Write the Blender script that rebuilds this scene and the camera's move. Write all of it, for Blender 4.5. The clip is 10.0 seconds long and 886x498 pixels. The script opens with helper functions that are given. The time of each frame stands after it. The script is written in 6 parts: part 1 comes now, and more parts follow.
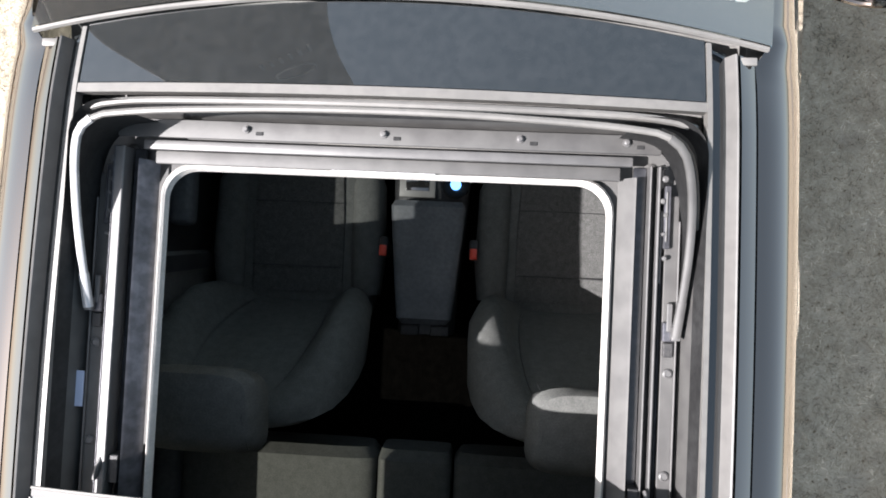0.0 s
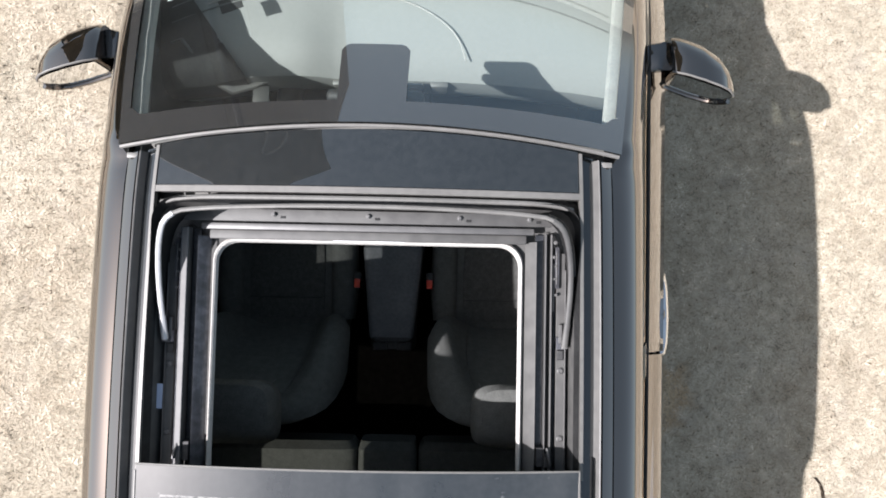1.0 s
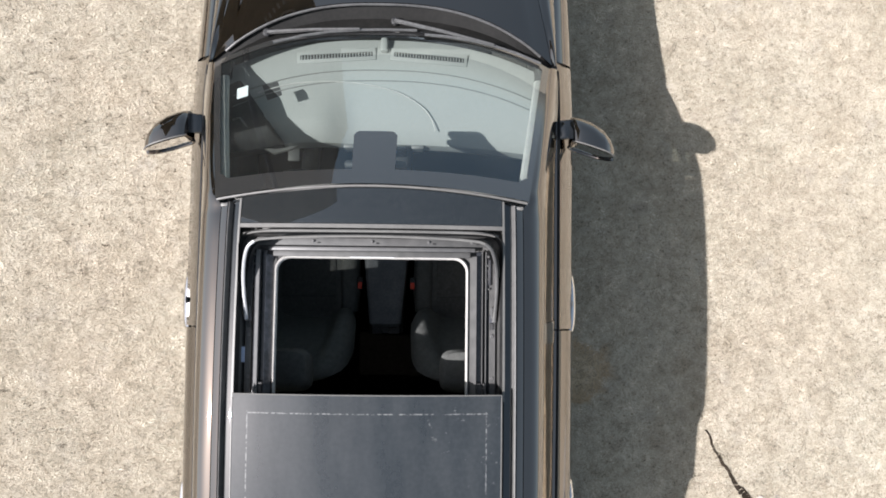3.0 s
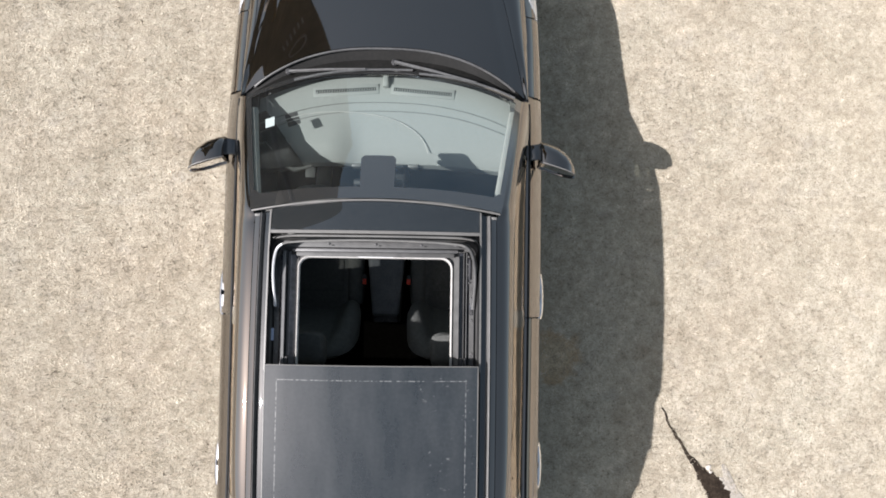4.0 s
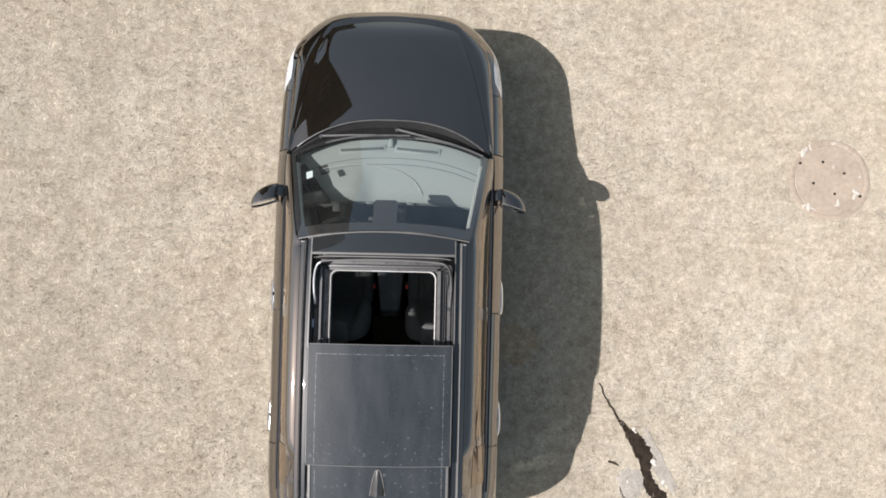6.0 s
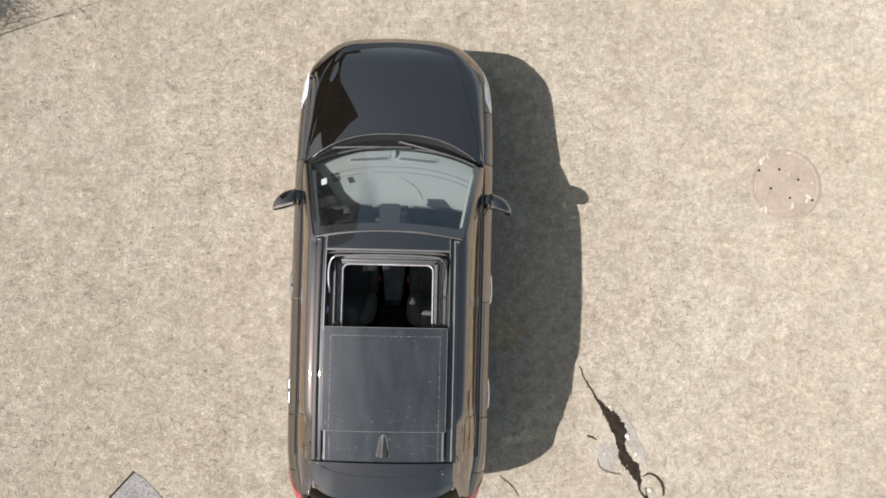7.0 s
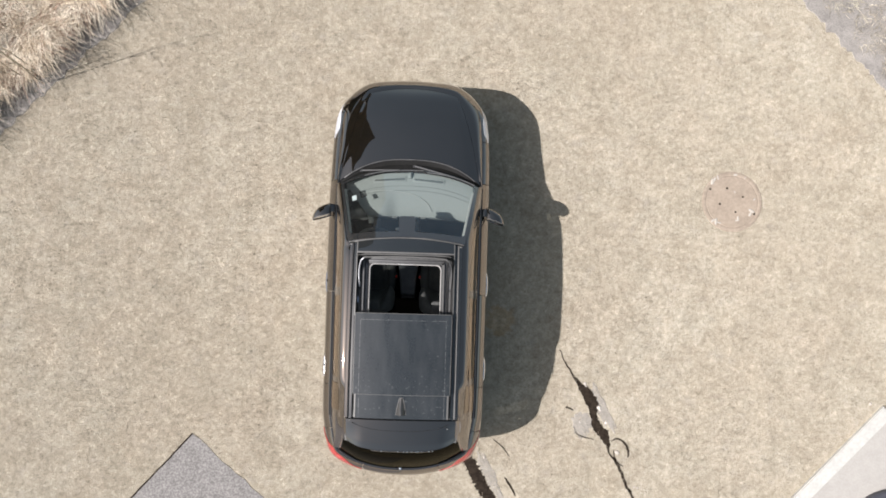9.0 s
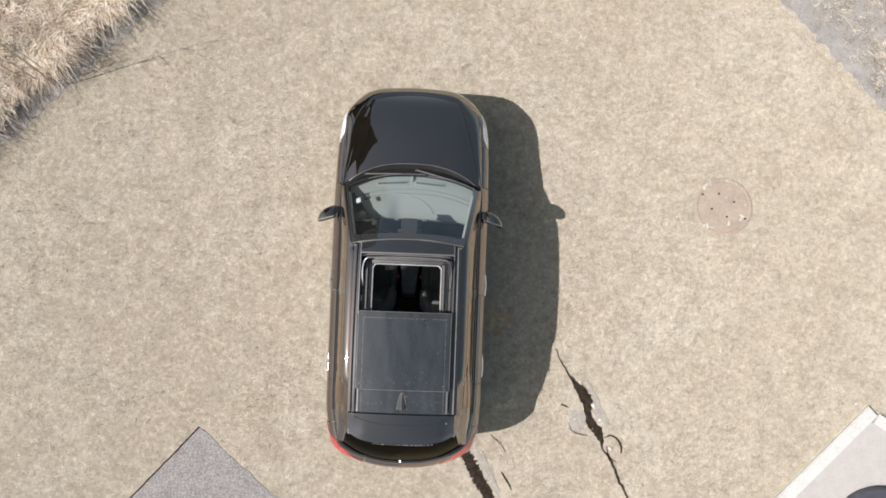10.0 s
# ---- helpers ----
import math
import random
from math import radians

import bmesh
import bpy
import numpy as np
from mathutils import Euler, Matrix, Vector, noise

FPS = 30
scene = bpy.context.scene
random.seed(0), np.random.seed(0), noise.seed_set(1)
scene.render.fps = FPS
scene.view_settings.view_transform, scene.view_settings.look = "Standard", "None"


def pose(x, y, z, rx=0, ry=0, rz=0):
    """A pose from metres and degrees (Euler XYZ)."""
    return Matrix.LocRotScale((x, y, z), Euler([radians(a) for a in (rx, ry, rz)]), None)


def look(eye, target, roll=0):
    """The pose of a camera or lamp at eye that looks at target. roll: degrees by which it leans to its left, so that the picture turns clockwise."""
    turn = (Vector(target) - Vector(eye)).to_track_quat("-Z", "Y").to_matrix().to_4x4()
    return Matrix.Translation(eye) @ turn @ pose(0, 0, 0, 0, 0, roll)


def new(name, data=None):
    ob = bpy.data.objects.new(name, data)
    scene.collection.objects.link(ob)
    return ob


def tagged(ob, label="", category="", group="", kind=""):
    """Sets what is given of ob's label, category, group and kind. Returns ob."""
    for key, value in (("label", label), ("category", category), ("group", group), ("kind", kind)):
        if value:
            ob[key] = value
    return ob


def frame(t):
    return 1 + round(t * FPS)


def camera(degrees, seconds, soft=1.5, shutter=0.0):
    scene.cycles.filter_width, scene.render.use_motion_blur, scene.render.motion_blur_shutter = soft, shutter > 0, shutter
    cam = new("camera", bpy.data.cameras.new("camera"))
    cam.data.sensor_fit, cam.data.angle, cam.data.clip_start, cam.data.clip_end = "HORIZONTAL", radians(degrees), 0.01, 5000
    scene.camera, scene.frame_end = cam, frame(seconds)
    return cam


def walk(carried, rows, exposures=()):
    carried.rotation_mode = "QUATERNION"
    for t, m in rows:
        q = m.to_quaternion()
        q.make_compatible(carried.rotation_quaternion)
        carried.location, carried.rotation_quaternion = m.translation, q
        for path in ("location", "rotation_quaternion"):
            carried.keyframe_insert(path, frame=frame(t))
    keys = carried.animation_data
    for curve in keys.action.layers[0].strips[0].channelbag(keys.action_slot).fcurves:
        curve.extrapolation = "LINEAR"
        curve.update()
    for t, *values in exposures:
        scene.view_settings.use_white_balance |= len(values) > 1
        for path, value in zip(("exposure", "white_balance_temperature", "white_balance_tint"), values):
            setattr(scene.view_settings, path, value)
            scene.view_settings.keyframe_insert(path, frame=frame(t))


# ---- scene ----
cam = camera(66.2, 10.0, 1.75)
PATH = [
    (0, (0.170, 0.023, 2.626), (0.0480, 0.089, 0.631), -58.90),
    (0.5, (0.169, 0.062, 2.872), (0.1140, 0.137, 0.874), -34.2),
    (1, (0.170, 0.079, 3.166), (0.1820, 0.184, 1.169), 7.70),
    (1.5, (0.166, 0.087, 3.400), (0.2150, 0.207, 1.404), 22.99),
    (2, (0.179, 0.09, 3.621), (0.2265, 0.212, 1.625), 21.90),
    (2.5, (0.195, 0.075, 3.875), (0.2420, 0.199, 1.879), 21.41),
    (4, (0.244, -0.001, 4.817), (0.2930, 0.135, 2.822), 20.66),
    (4.5, (0.264, -0.003, 5.181), (0.3120, 0.134, 3.187), 20.33),
    (5, (0.29, 0.008, 5.559), (0.334, 0.146, 3.564), 18.60),
    (5.5, (0.302, 0.043, 5.946), (0.345, 0.173, 3.95), 19.50),
    (7, (0.331, -0.07, 7.11), (0.372, 0.068, 5.116), 17.80),
    (7.5, (0.31, -0.124, 7.508), (0.354, 0.017, 5.514), 18.50),
    (8, (0.286, -0.157, 7.911), (0.33, -0.012, 5.917), 18.20),
    (8.5, (0.254, -0.159, 8.322), (0.297, -0.016, 6.328), 18.30),
    (9, (0.237, -0.156, 8.601), (0.278, -0.013, 6.606), 17.70),
    (9.5, (0.223, -0.178, 8.779), (0.265, -0.029, 6.785), 17.50),
    (10, (0.222, -0.182, 8.877), (0.264, -0.034, 6.883), 18.00),
]
EXPOSURES = [(0.0, 1.76, 6480, 11), (0.5, 1.45, 6380, 12), (1.0, 1.20, 6370, 11), (2.5, 0.96, 6370, 10), (5.5, 0.65, 6460, 10), (7.5, 0.55, 6500, 10), (10.0, 0.49, 6500, 10)]
walk(cam, [(t, look(eye, target, roll)) for t, eye, target, roll in PATH], EXPOSURES)

# ---- light ----
SUN = Vector((-0.84, -0.25, 1.0)).normalized()
world = bpy.data.worlds.new("sky")
scene.world = world
world.use_nodes = True
wn = world.node_tree
sky = wn.nodes.new("ShaderNodeTexSky")
sky.sky_type, sky.sun_disc = "NISHITA", False
sky.sun_elevation = math.asin(SUN.z)
sky.sun_rotation = math.atan2(SUN.x, SUN.y)
sky.air_density, sky.dust_density, sky.ozone_density = 1.0, 2.0, 1.0
pale = wn.nodes.new("ShaderNodeHueSaturation")
pale.inputs["Hue"].default_value, pale.inputs["Saturation"].default_value = 0.480, 0.66
wn.links.new(sky.outputs[0], pale.inputs["Color"])
wn.links.new(pale.outputs[0], wn.nodes["Background"].inputs[0])
wn.nodes["Background"].inputs[1].default_value = 0.084
sun = new("sun", bpy.data.lights.new("sun", "SUN"))
sun.data.energy, sun.data.angle, sun.data.color = 4.9, radians(0.53), (1.0, 0.965, 0.98)
sun.matrix_world = look(SUN * 30, (0, 0, 0))


# ---- materials ----
def material(name, base, rough=0.5, metal=0.0, spec=0.5, coat=0.0, vary=0.0, scale=20.0, second=None, bump=0.0,
             bump_scale=200.0, mottle=None, per_piece=0.0, emit=None, coat_ior=1.5, tint=False):
    """Principled surface: base mixed with `second` by noise at `scale`, value varied by `vary` at a larger scale, fine bump."""
    m = bpy.data.materials.new(name)
    m.use_nodes = True
    nt = m.node_tree
    n, l = nt.nodes, nt.links
    p = n["Principled BSDF"]
    p.inputs["Roughness"].default_value = rough
    p.inputs["Metallic"].default_value = metal
    p.inputs["Specular IOR Level"].default_value = spec
    p.inputs["Coat Weight"].default_value = coat
    p.inputs["Coat Roughness"].default_value = 0.012
    p.inputs["Coat IOR"].default_value = coat_ior
    p.inputs["Base Color"].default_value = (*base, 1)
    geo = n.new("ShaderNodeNewGeometry")
    out = None
    if second is not None:
        no = n.new("ShaderNodeTexNoise")
        no.inputs["Scale"].default_value, no.inputs["Detail"].default_value = scale, 6
        l.new(geo.outputs["Position"], no.inputs["Vector"])
        ramp = n.new("ShaderNodeMapRange")
        ramp.inputs["From Min"].default_value, ramp.inputs["From Max"].default_value = 0.38, 0.66
        l.new(no.outputs[0], ramp.inputs[0])
        mix = n.new("ShaderNodeMix")
        mix.data_type = "RGBA"
        mix.inputs["A"].default_value, mix.inputs["B"].default_value = (*base, 1), (*second, 1)
        l.new(ramp.outputs[0], mix.inputs["Factor"])
        out = mix.outputs["Result"]
    if vary or per_piece:
        hsv = n.new("ShaderNodeHueSaturation")
        if out is not None:
            l.new(out, hsv.inputs["Color"])
        else:
            hsv.inputs["Color"].default_value = (*base, 1)
        no2 = n.new("ShaderNodeTexNoise")
        no2.inputs["Scale"].default_value, no2.inputs["Detail"].default_value = (mottle or scale * 0.15), 3
        l.new(geo.outputs["Position"], no2.inputs["Vector"])
        mr = n.new("ShaderNodeMapRange")
        mr.inputs["From Min"].default_value, mr.inputs["From Max"].default_value = 0.3, 0.7
        mr.inputs["To Min"].default_value, mr.inputs["To Max"].default_value = 1 - vary, 1 + vary
        l.new(no2.outputs[0], mr.inputs[0])
        val = mr.outputs[0]
        if per_piece:
            mr2 = n.new("ShaderNodeMapRange")
            mr2.inputs["To Min"].default_value, mr2.inputs["To Max"].default_value = 1 - per_piece, 1 + per_piece
            l.new(geo.outputs["Random Per Island"], mr2.inputs[0])
            mul = n.new("ShaderNodeMath")
            mul.operation = "MULTIPLY"
            l.new(val, mul.inputs[0]), l.new(mr2.outputs[0], mul.inputs[1])
            val = mul.outputs[0]
        l.new(val, hsv.inputs["Value"])
        out = hsv.outputs[0]
    if tint:
        no3, mx3, mr3, hues = n.new("ShaderNodeTexNoise"), n.new("ShaderNodeMix"), n.new("ShaderNodeMapRange"), n.new("ShaderNodeMix")
        no3.inputs["Scale"].default_value, no3.inputs["Detail"].default_value, no3.inputs["Distortion"].default_value = 1.3, 7, 0.6
        mr3.inputs["From Min"].default_value, mr3.inputs["From Max"].default_value = 0.36, 0.64
        mx3.data_type = hues.data_type = "RGBA"
        mx3.blend_type = "MULTIPLY"
        mx3.inputs["Factor"].default_value = 1.0
        hues.inputs["A"].default_value, hues.inputs["B"].default_value = (0.955, 1.0, 0.985, 1), (0.995, 0.975, 0.945, 1)
        l.new(geo.outputs["Position"], no3.inputs["Vector"]), l.new(no3.outputs[0], mr3.inputs[0]), l.new(mr3.outputs[0], hues.inputs["Factor"])
        l.new(out, mx3.inputs["A"]), l.new(hues.outputs["Result"], mx3.inputs["B"])
        out = mx3.outputs["Result"]
    if out is not None:
        l.new(out, p.inputs["Base Color"])
    if bump:
        nb = n.new("ShaderNodeTexNoise")
        nb.inputs["Scale"].default_value, nb.inputs["Detail"].default_value = bump_scale, 4
        l.new(geo.outputs["Position"], nb.inputs["Vector"])
        b = n.new("ShaderNodeBump")
        b.inputs["Strength"].default_value, b.inputs["Distance"].default_value = bump, 0.004
        l.new(nb.outputs[0], b.inputs["Height"])
        l.new(b.outputs[0], p.inputs["Normal"])
    if emit is not None:
        p.inputs["Emission Color"].default_value = (*emit[:3], 1)
        p.inputs["Emission Strength"].default_value = emit[3]
    return m


def glass(name, tint, ior=1.6, rough=0.0, dust=0.0, sheen=(1, 1, 1)):
    """Thin pane: tinted see-through body with a Fresnel gloss and a little dust."""
    m = bpy.data.materials.new(name)
    m.use_nodes = True
    nt = m.node_tree
    n, l = nt.nodes, nt.links
    n.remove(n["Principled BSDF"])
    tr, gl, lw, mx = (n.new(k) for k in ("ShaderNodeBsdfTransparent", "ShaderNodeBsdfGlossy", "ShaderNodeLayerWeight", "ShaderNodeMixShader"))
    pw, fr = n.new("ShaderNodeMath"), n.new("ShaderNodeMapRange")
    pw.operation = "POWER"
    pw.inputs[1].default_value = 4.0
    lw.inputs[0].default_value = 0.5
    fr.inputs["To Min"].default_value = 2 * ((ior - 1) / (ior + 1)) ** 2
    l.new(lw.outputs["Facing"], pw.inputs[0]), l.new(pw.outputs[0], fr.inputs[0])
    tr.inputs[0].default_value = (*tint, 1)
    gl.inputs["Color"].default_value = (*sheen, 1)
    gl.inputs["Roughness"].default_value = rough
    l.new(fr.outputs[0], mx.inputs[0]), l.new(tr.outputs[0], mx.inputs[1]), l.new(gl.outputs[0], mx.inputs[2])
    last = mx.outputs[0]
    if dust:
        df, mx2, no, mr, geo = (n.new(k) for k in ("ShaderNodeBsdfDiffuse", "ShaderNodeMixShader", "ShaderNodeTexNoise", "ShaderNodeMapRange", "ShaderNodeNewGeometry"))
        df.inputs[0].default_value = (0.42, 0.40, 0.37, 1)
        no.inputs["Scale"].default_value, no.inputs["Detail"].default_value = 7.0, 8
        mr.inputs["From Min"].default_value, mr.inputs["From Max"].default_value = 0.3, 0.8
        mr.inputs["To Min"].default_value, mr.inputs["To Max"].default_value = dust * 0.5, dust * 1.6
        l.new(geo.outputs["Position"], no.inputs["Vector"])
        l.new(no.outputs[0], mr.inputs[0]), l.new(mr.outputs[0], mx2.inputs[0])
        l.new(last, mx2.inputs[1]), l.new(df.outputs[0], mx2.inputs[2])
        last = mx2.outputs[0]
    l.new(last, n["Material Output"].inputs[0])
    return m


PAINT = material("dark_bronze_paint", (0.108, 0.082, 0.063), 0.04, 1.0, 0.3, 1.0, 0.06, 700, (0.120, 0.091, 0.070), mottle=3, coat_ior=2.15)
ROOFGLASS = material("roof_glass", (0.012, 0.014, 0.015), 0.4, 0, 0.1, 1.0, 0.10, 60, (0.017, 0.019, 0.020), mottle=3, coat_ior=1.9)
PIANO = material("gloss_black", (0.012, 0.012, 0.012), 0.15, 0, 0.5, 1.0, 0.2, 60, (0.016, 0.016, 0.016), coat_ior=1.8)
FRIT = material("windscreen_border", (0.020, 0.020, 0.020), 0.2, 0, 0.5, 1.0, 0.1, 300, (0.030, 0.030, 0.029), coat_ior=2.1)
RUBBER = material("black_rubber", (0.012, 0.012, 0.012), 0.6, 0, 0.3, 0, 0.3, 80, (0.02, 0.02, 0.02), 0.15)
PLASTIC = material("black_plastic", (0.022, 0.022, 0.023), 0.5, 0, 0.4, 0, 0.3, 120, (0.035, 0.034, 0.033), 0.3, 500)
CHROME = material("chrome", (0.78, 0.78, 0.79), 0.10, 1.0, vary=0.1, scale=40)
SATIN = material("satin_trim", (0.160, 0.154, 0.143), 0.5, 0.2, vary=0.10, scale=60, second=(0.142, 0.137, 0.128))
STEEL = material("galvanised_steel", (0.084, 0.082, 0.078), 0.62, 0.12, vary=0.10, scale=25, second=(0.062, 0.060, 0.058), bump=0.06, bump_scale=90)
ALLOY = material("aluminium_rail", (0.124, 0.121, 0.118), 0.5, 0.3, vary=0.10, scale=50, second=(0.106, 0.104, 0.102))
GLOSSTRACK = material("glossy_dark_track", (0.020, 0.021, 0.024), 0.18, 0.0, 0.6, 0, 0.2, 60, (0.035, 0.036, 0.04))
RIBGREY = material("grey_rib", (0.13, 0.126, 0.12), 0.5, 0.0, 0.4, vary=0.1, scale=40, second=(0.11, 0.107, 0.102))
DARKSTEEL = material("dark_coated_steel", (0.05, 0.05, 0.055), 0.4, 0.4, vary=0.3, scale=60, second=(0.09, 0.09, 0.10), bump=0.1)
SUNLITARM = material("sunlit_satin_arm", (0.42, 0.42, 0.42), 0.35, 0.4, vary=0.08, scale=40, second=(0.36, 0.36, 0.36))
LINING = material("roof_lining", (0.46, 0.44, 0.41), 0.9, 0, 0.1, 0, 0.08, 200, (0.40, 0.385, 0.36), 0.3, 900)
CLOTH = material("seat_cloth", (0.084, 0.086, 0.081), 0.95, 0, 0.1, 0, 0.10, 300, (0.110, 0.111, 0.104), 0.4, 1200)
MESHCLOTH = material("woven_seat_insert", (0.065, 0.065, 0.062), 0.95, 0, 0.1, 0, 0.15, 420, (0.112, 0.112, 0.106), 0.8, 700)
# darkened copy of the roof lining, cuts bounced light to shade the cabin
DIMLINING = material("darkened_roof_lining", (0.17, 0.165, 0.155), 0.95, 0, 0.1, 0, 0.08, 200, (0.14, 0.137, 0.13), 0.3, 900)
VENT = material("dark_dash_grille", (0.19, 0.188, 0.178), 0.6, 0, 0.3, 0, 0.1, 250, (0.21, 0.208, 0.196), 0.3, 900)
BLADE = material("wiper_metal", (0.16, 0.157, 0.152), 0.4, 0.5, vary=0.15, scale=60, second=(0.12, 0.117, 0.113))
COWLBLACK = material("matt_cowl_plastic", (0.009, 0.009, 0.008), 0.55, 0, 0.18, 0, 0.15, 60, (0.014, 0.013, 0.012), 0.05, 300)
LEATHER = material("grey_leatherette", (0.075, 0.078, 0.082), 0.5, 0, 0.35, 0, 0.15, 90, (0.095, 0.10, 0.105), 0.25, 600)
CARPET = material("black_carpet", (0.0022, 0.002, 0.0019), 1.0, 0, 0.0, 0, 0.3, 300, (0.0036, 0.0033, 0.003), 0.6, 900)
DASH = material("dashboard_plastic", (0.285, 0.285, 0.268), 0.6, 0, 0.3, 0, 0.03, 600, (0.305, 0.304, 0.287), 0.10, 900)
REDPLASTIC = material("red_plastic", (0.62, 0.05, 0.02), 0.35, 0, 0.5, vary=0.1)
REDLENS = material("red_lens", (0.42, 0.045, 0.035), 0.15, 0, 0.5, 1.0, 0.2, 30, (0.28, 0.02, 0.016), coat_ior=1.8)
CLEARLENS = material("headlamp_lens", (0.80, 0.81, 0.84), 0.14, 0.30, 0.6, 1.0, 0.25, 14, (0.52, 0.53, 0.57))
WHITE = material("white_card", (0.78, 0.78, 0.77), 0.6, vary=0.05)
TYRE = material("tyre_rubber", (0.02, 0.02, 0.02), 0.8, bump=0.3, vary=0.2, second=(0.035, 0.033, 0.03))
MIRROR = material("mirror_glass", (0.85, 0.86, 0.87), 0.02, 1.0)
BLUELIGHT = material("blue_lit_button", (0.1, 0.3, 0.8), 0.3, emit=(0.15, 0.45, 1.0, 1.2))
LABELBLUE = material("pale_blue_label", (0.35, 0.40, 0.52), 0.5, vary=0.1)
# sheen colours imitate reflections: blue sky in front, brown ground beside, dark behind
WINDSCREEN = glass("windscreen_glass", (0.82, 0.87, 0.85), 1.63, 0.0, 0.02, (0.72, 0.89, 1.0))
SIDEGLASS = glass("side_window_glass", (0.27, 0.285, 0.27), 2.1, 0.0, 0.01, (1.0, 0.88, 0.77))
GROUNDGLOSS = (1.0, 0.86, 0.73)
REARGLASS = glass("rear_window_glass", (0.04, 0.04, 0.035), 1.12, 0.0, 0.0, (0.40, 0.375, 0.29))
HANDLE = material("satin_chrome", (0.72, 0.72, 0.73), 0.16, 1.0, vary=0.05, scale=60)
FINGREY = material("grey_fin_paint", (0.05, 0.048, 0.045), 0.3, 0.3, 0.5, 0.6, 0.05, 300, (0.06, 0.057, 0.054))
PRIVACY = glass("dark_privacy_glass", (0.05, 0.05, 0.045), 2.2, 0.0, 0.01, GROUNDGLOSS)
TINTED = glass("tinted_door_glass", (0.30, 0.31, 0.27), 2.1, 0.0, 0.01, GROUNDGLOSS)



def dusty_glass():
    """Dark roof glass with a film of dust, dried drips and a grimy line inside its edge."""
    m = material("dusty_roof_glass", (0.016, 0.019, 0.021), 0.4, 0, 0.1, 1.0, 0.10, 60, (0.021, 0.024, 0.026), mottle=3, coat_ior=1.78)
    n, l = m.node_tree.nodes, m.node_tree.links
    p = n["Principled BSDF"]
    was = p.inputs["Base Color"].links[0].from_socket
    geo, sep = n.new("ShaderNodeNewGeometry"), n.new("ShaderNodeSeparateXYZ")
    l.new(geo.outputs["Position"], sep.inputs[0])

    def op(kind, a, b=None, c=None):
        q = n.new("ShaderNodeMath")
        q.operation = kind
        for k, v in enumerate((a, b, c)):
            if v is None:
                continue
            if isinstance(v, (int, float)):
                q.inputs[k].default_value = v
            else:
                l.new(v, q.inputs[k])
        return q.outputs[0]

    def speckle(scale, detail, lo, hi, stretch=None):
        t, r = n.new("ShaderNodeTexNoise"), n.new("ShaderNodeMapRange")
        t.inputs["Scale"].default_value, t.inputs["Detail"].default_value = scale, detail
        r.inputs["From Min"].default_value, r.inputs["From Max"].default_value = lo, hi
        if stretch:
            mp = n.new("ShaderNodeMapping")
            mp.inputs["Rotation"].default_value, mp.inputs["Scale"].default_value = (0, 0, stretch[0]), (stretch[1], 1, 1)
            l.new(geo.outputs["Position"], mp.inputs["Vector"]), l.new(mp.outputs[0], t.inputs["Vector"])
        else:
            l.new(geo.outputs["Position"], t.inputs["Vector"])
        l.new(t.outputs[0], r.inputs[0])
        return r.outputs[0]

    ax = op("ABSOLUTE", sep.outputs[0])
    dx = op("ABSOLUTE", op("SUBTRACT", ax, 0.437))
    dy = op("ABSOLUTE", op("ADD", sep.outputs[1], 0.398))
    near = op("MINIMUM", op("ADD", dx, op("MULTIPLY", op("GREATER_THAN", sep.outputs[1], -0.392), 1.0)), op("ADD", dy, op("MULTIPLY", op("GREATER_THAN", ax, 0.442), 1.0)))
    line = op("MULTIPLY", op("LESS_THAN", near, 0.0024), speckle(70, 5, 0.42, 0.56))
    rear = op("MULTIPLY", op("LESS_THAN", sep.outputs[1], -0.95), speckle(34, 4, 0.64, 0.72))
    side = op("MULTIPLY", op("GREATER_THAN", sep.outputs[0], 0.22), speckle(42, 3, 0.67, 0.74))
    film = op("MULTIPLY", speckle(2.2, 6, 0.40, 0.75, (0.6, 4.0)), 0.055)
    mask = op("ADD", op("MAXIMUM", op("MULTIPLY", line, 0.38), op("MULTIPLY", op("MAXIMUM", rear, side), 0.22)), film)
    mix = n.new("ShaderNodeMix")
    mix.data_type = "RGBA"
    mix.inputs["B"].default_value = (0.34, 0.335, 0.32, 1)
    l.new(was, mix.inputs["A"]), l.new(mask, mix.inputs["Factor"])
    l.new(mix.outputs["Result"], p.inputs["Base Color"])
    return m


DUSTYGLASS = dusty_glass()

# ---- mesh helpers ----
def finish(name, bm, mat, smooth=35):
    bmesh.ops.recalc_face_normals(bm, faces=bm.faces)
    me = bpy.data.meshes.new(name)
    bm.to_mesh(me)
    bm.free()
    if mat is not None:
        me.materials.append(mat)
    if smooth:
        for f in me.polygons:
            f.use_smooth = True
        me.set_sharp_from_angle(angle=radians(smooth))
    return me


def part(name, bm, mat, parent, label="", smooth=35):
    ob = new(name, finish(name, bm, mat, smooth))
    ob.parent = parent
    if label:
        ob["label"] = label
    return ob


def thing(name, label, category, group="", kind="", at=(0, 0, 0)):
    ob = new(name)
    ob.location = at
    ob.empty_display_size = 0.1
    return tagged(ob, label, category, group, kind)


def solid(name, bm, mat, label, category, group="", kind="", smooth=35):
    return tagged(new(name, finish(name, bm, mat, smooth)), label, category, group, kind)


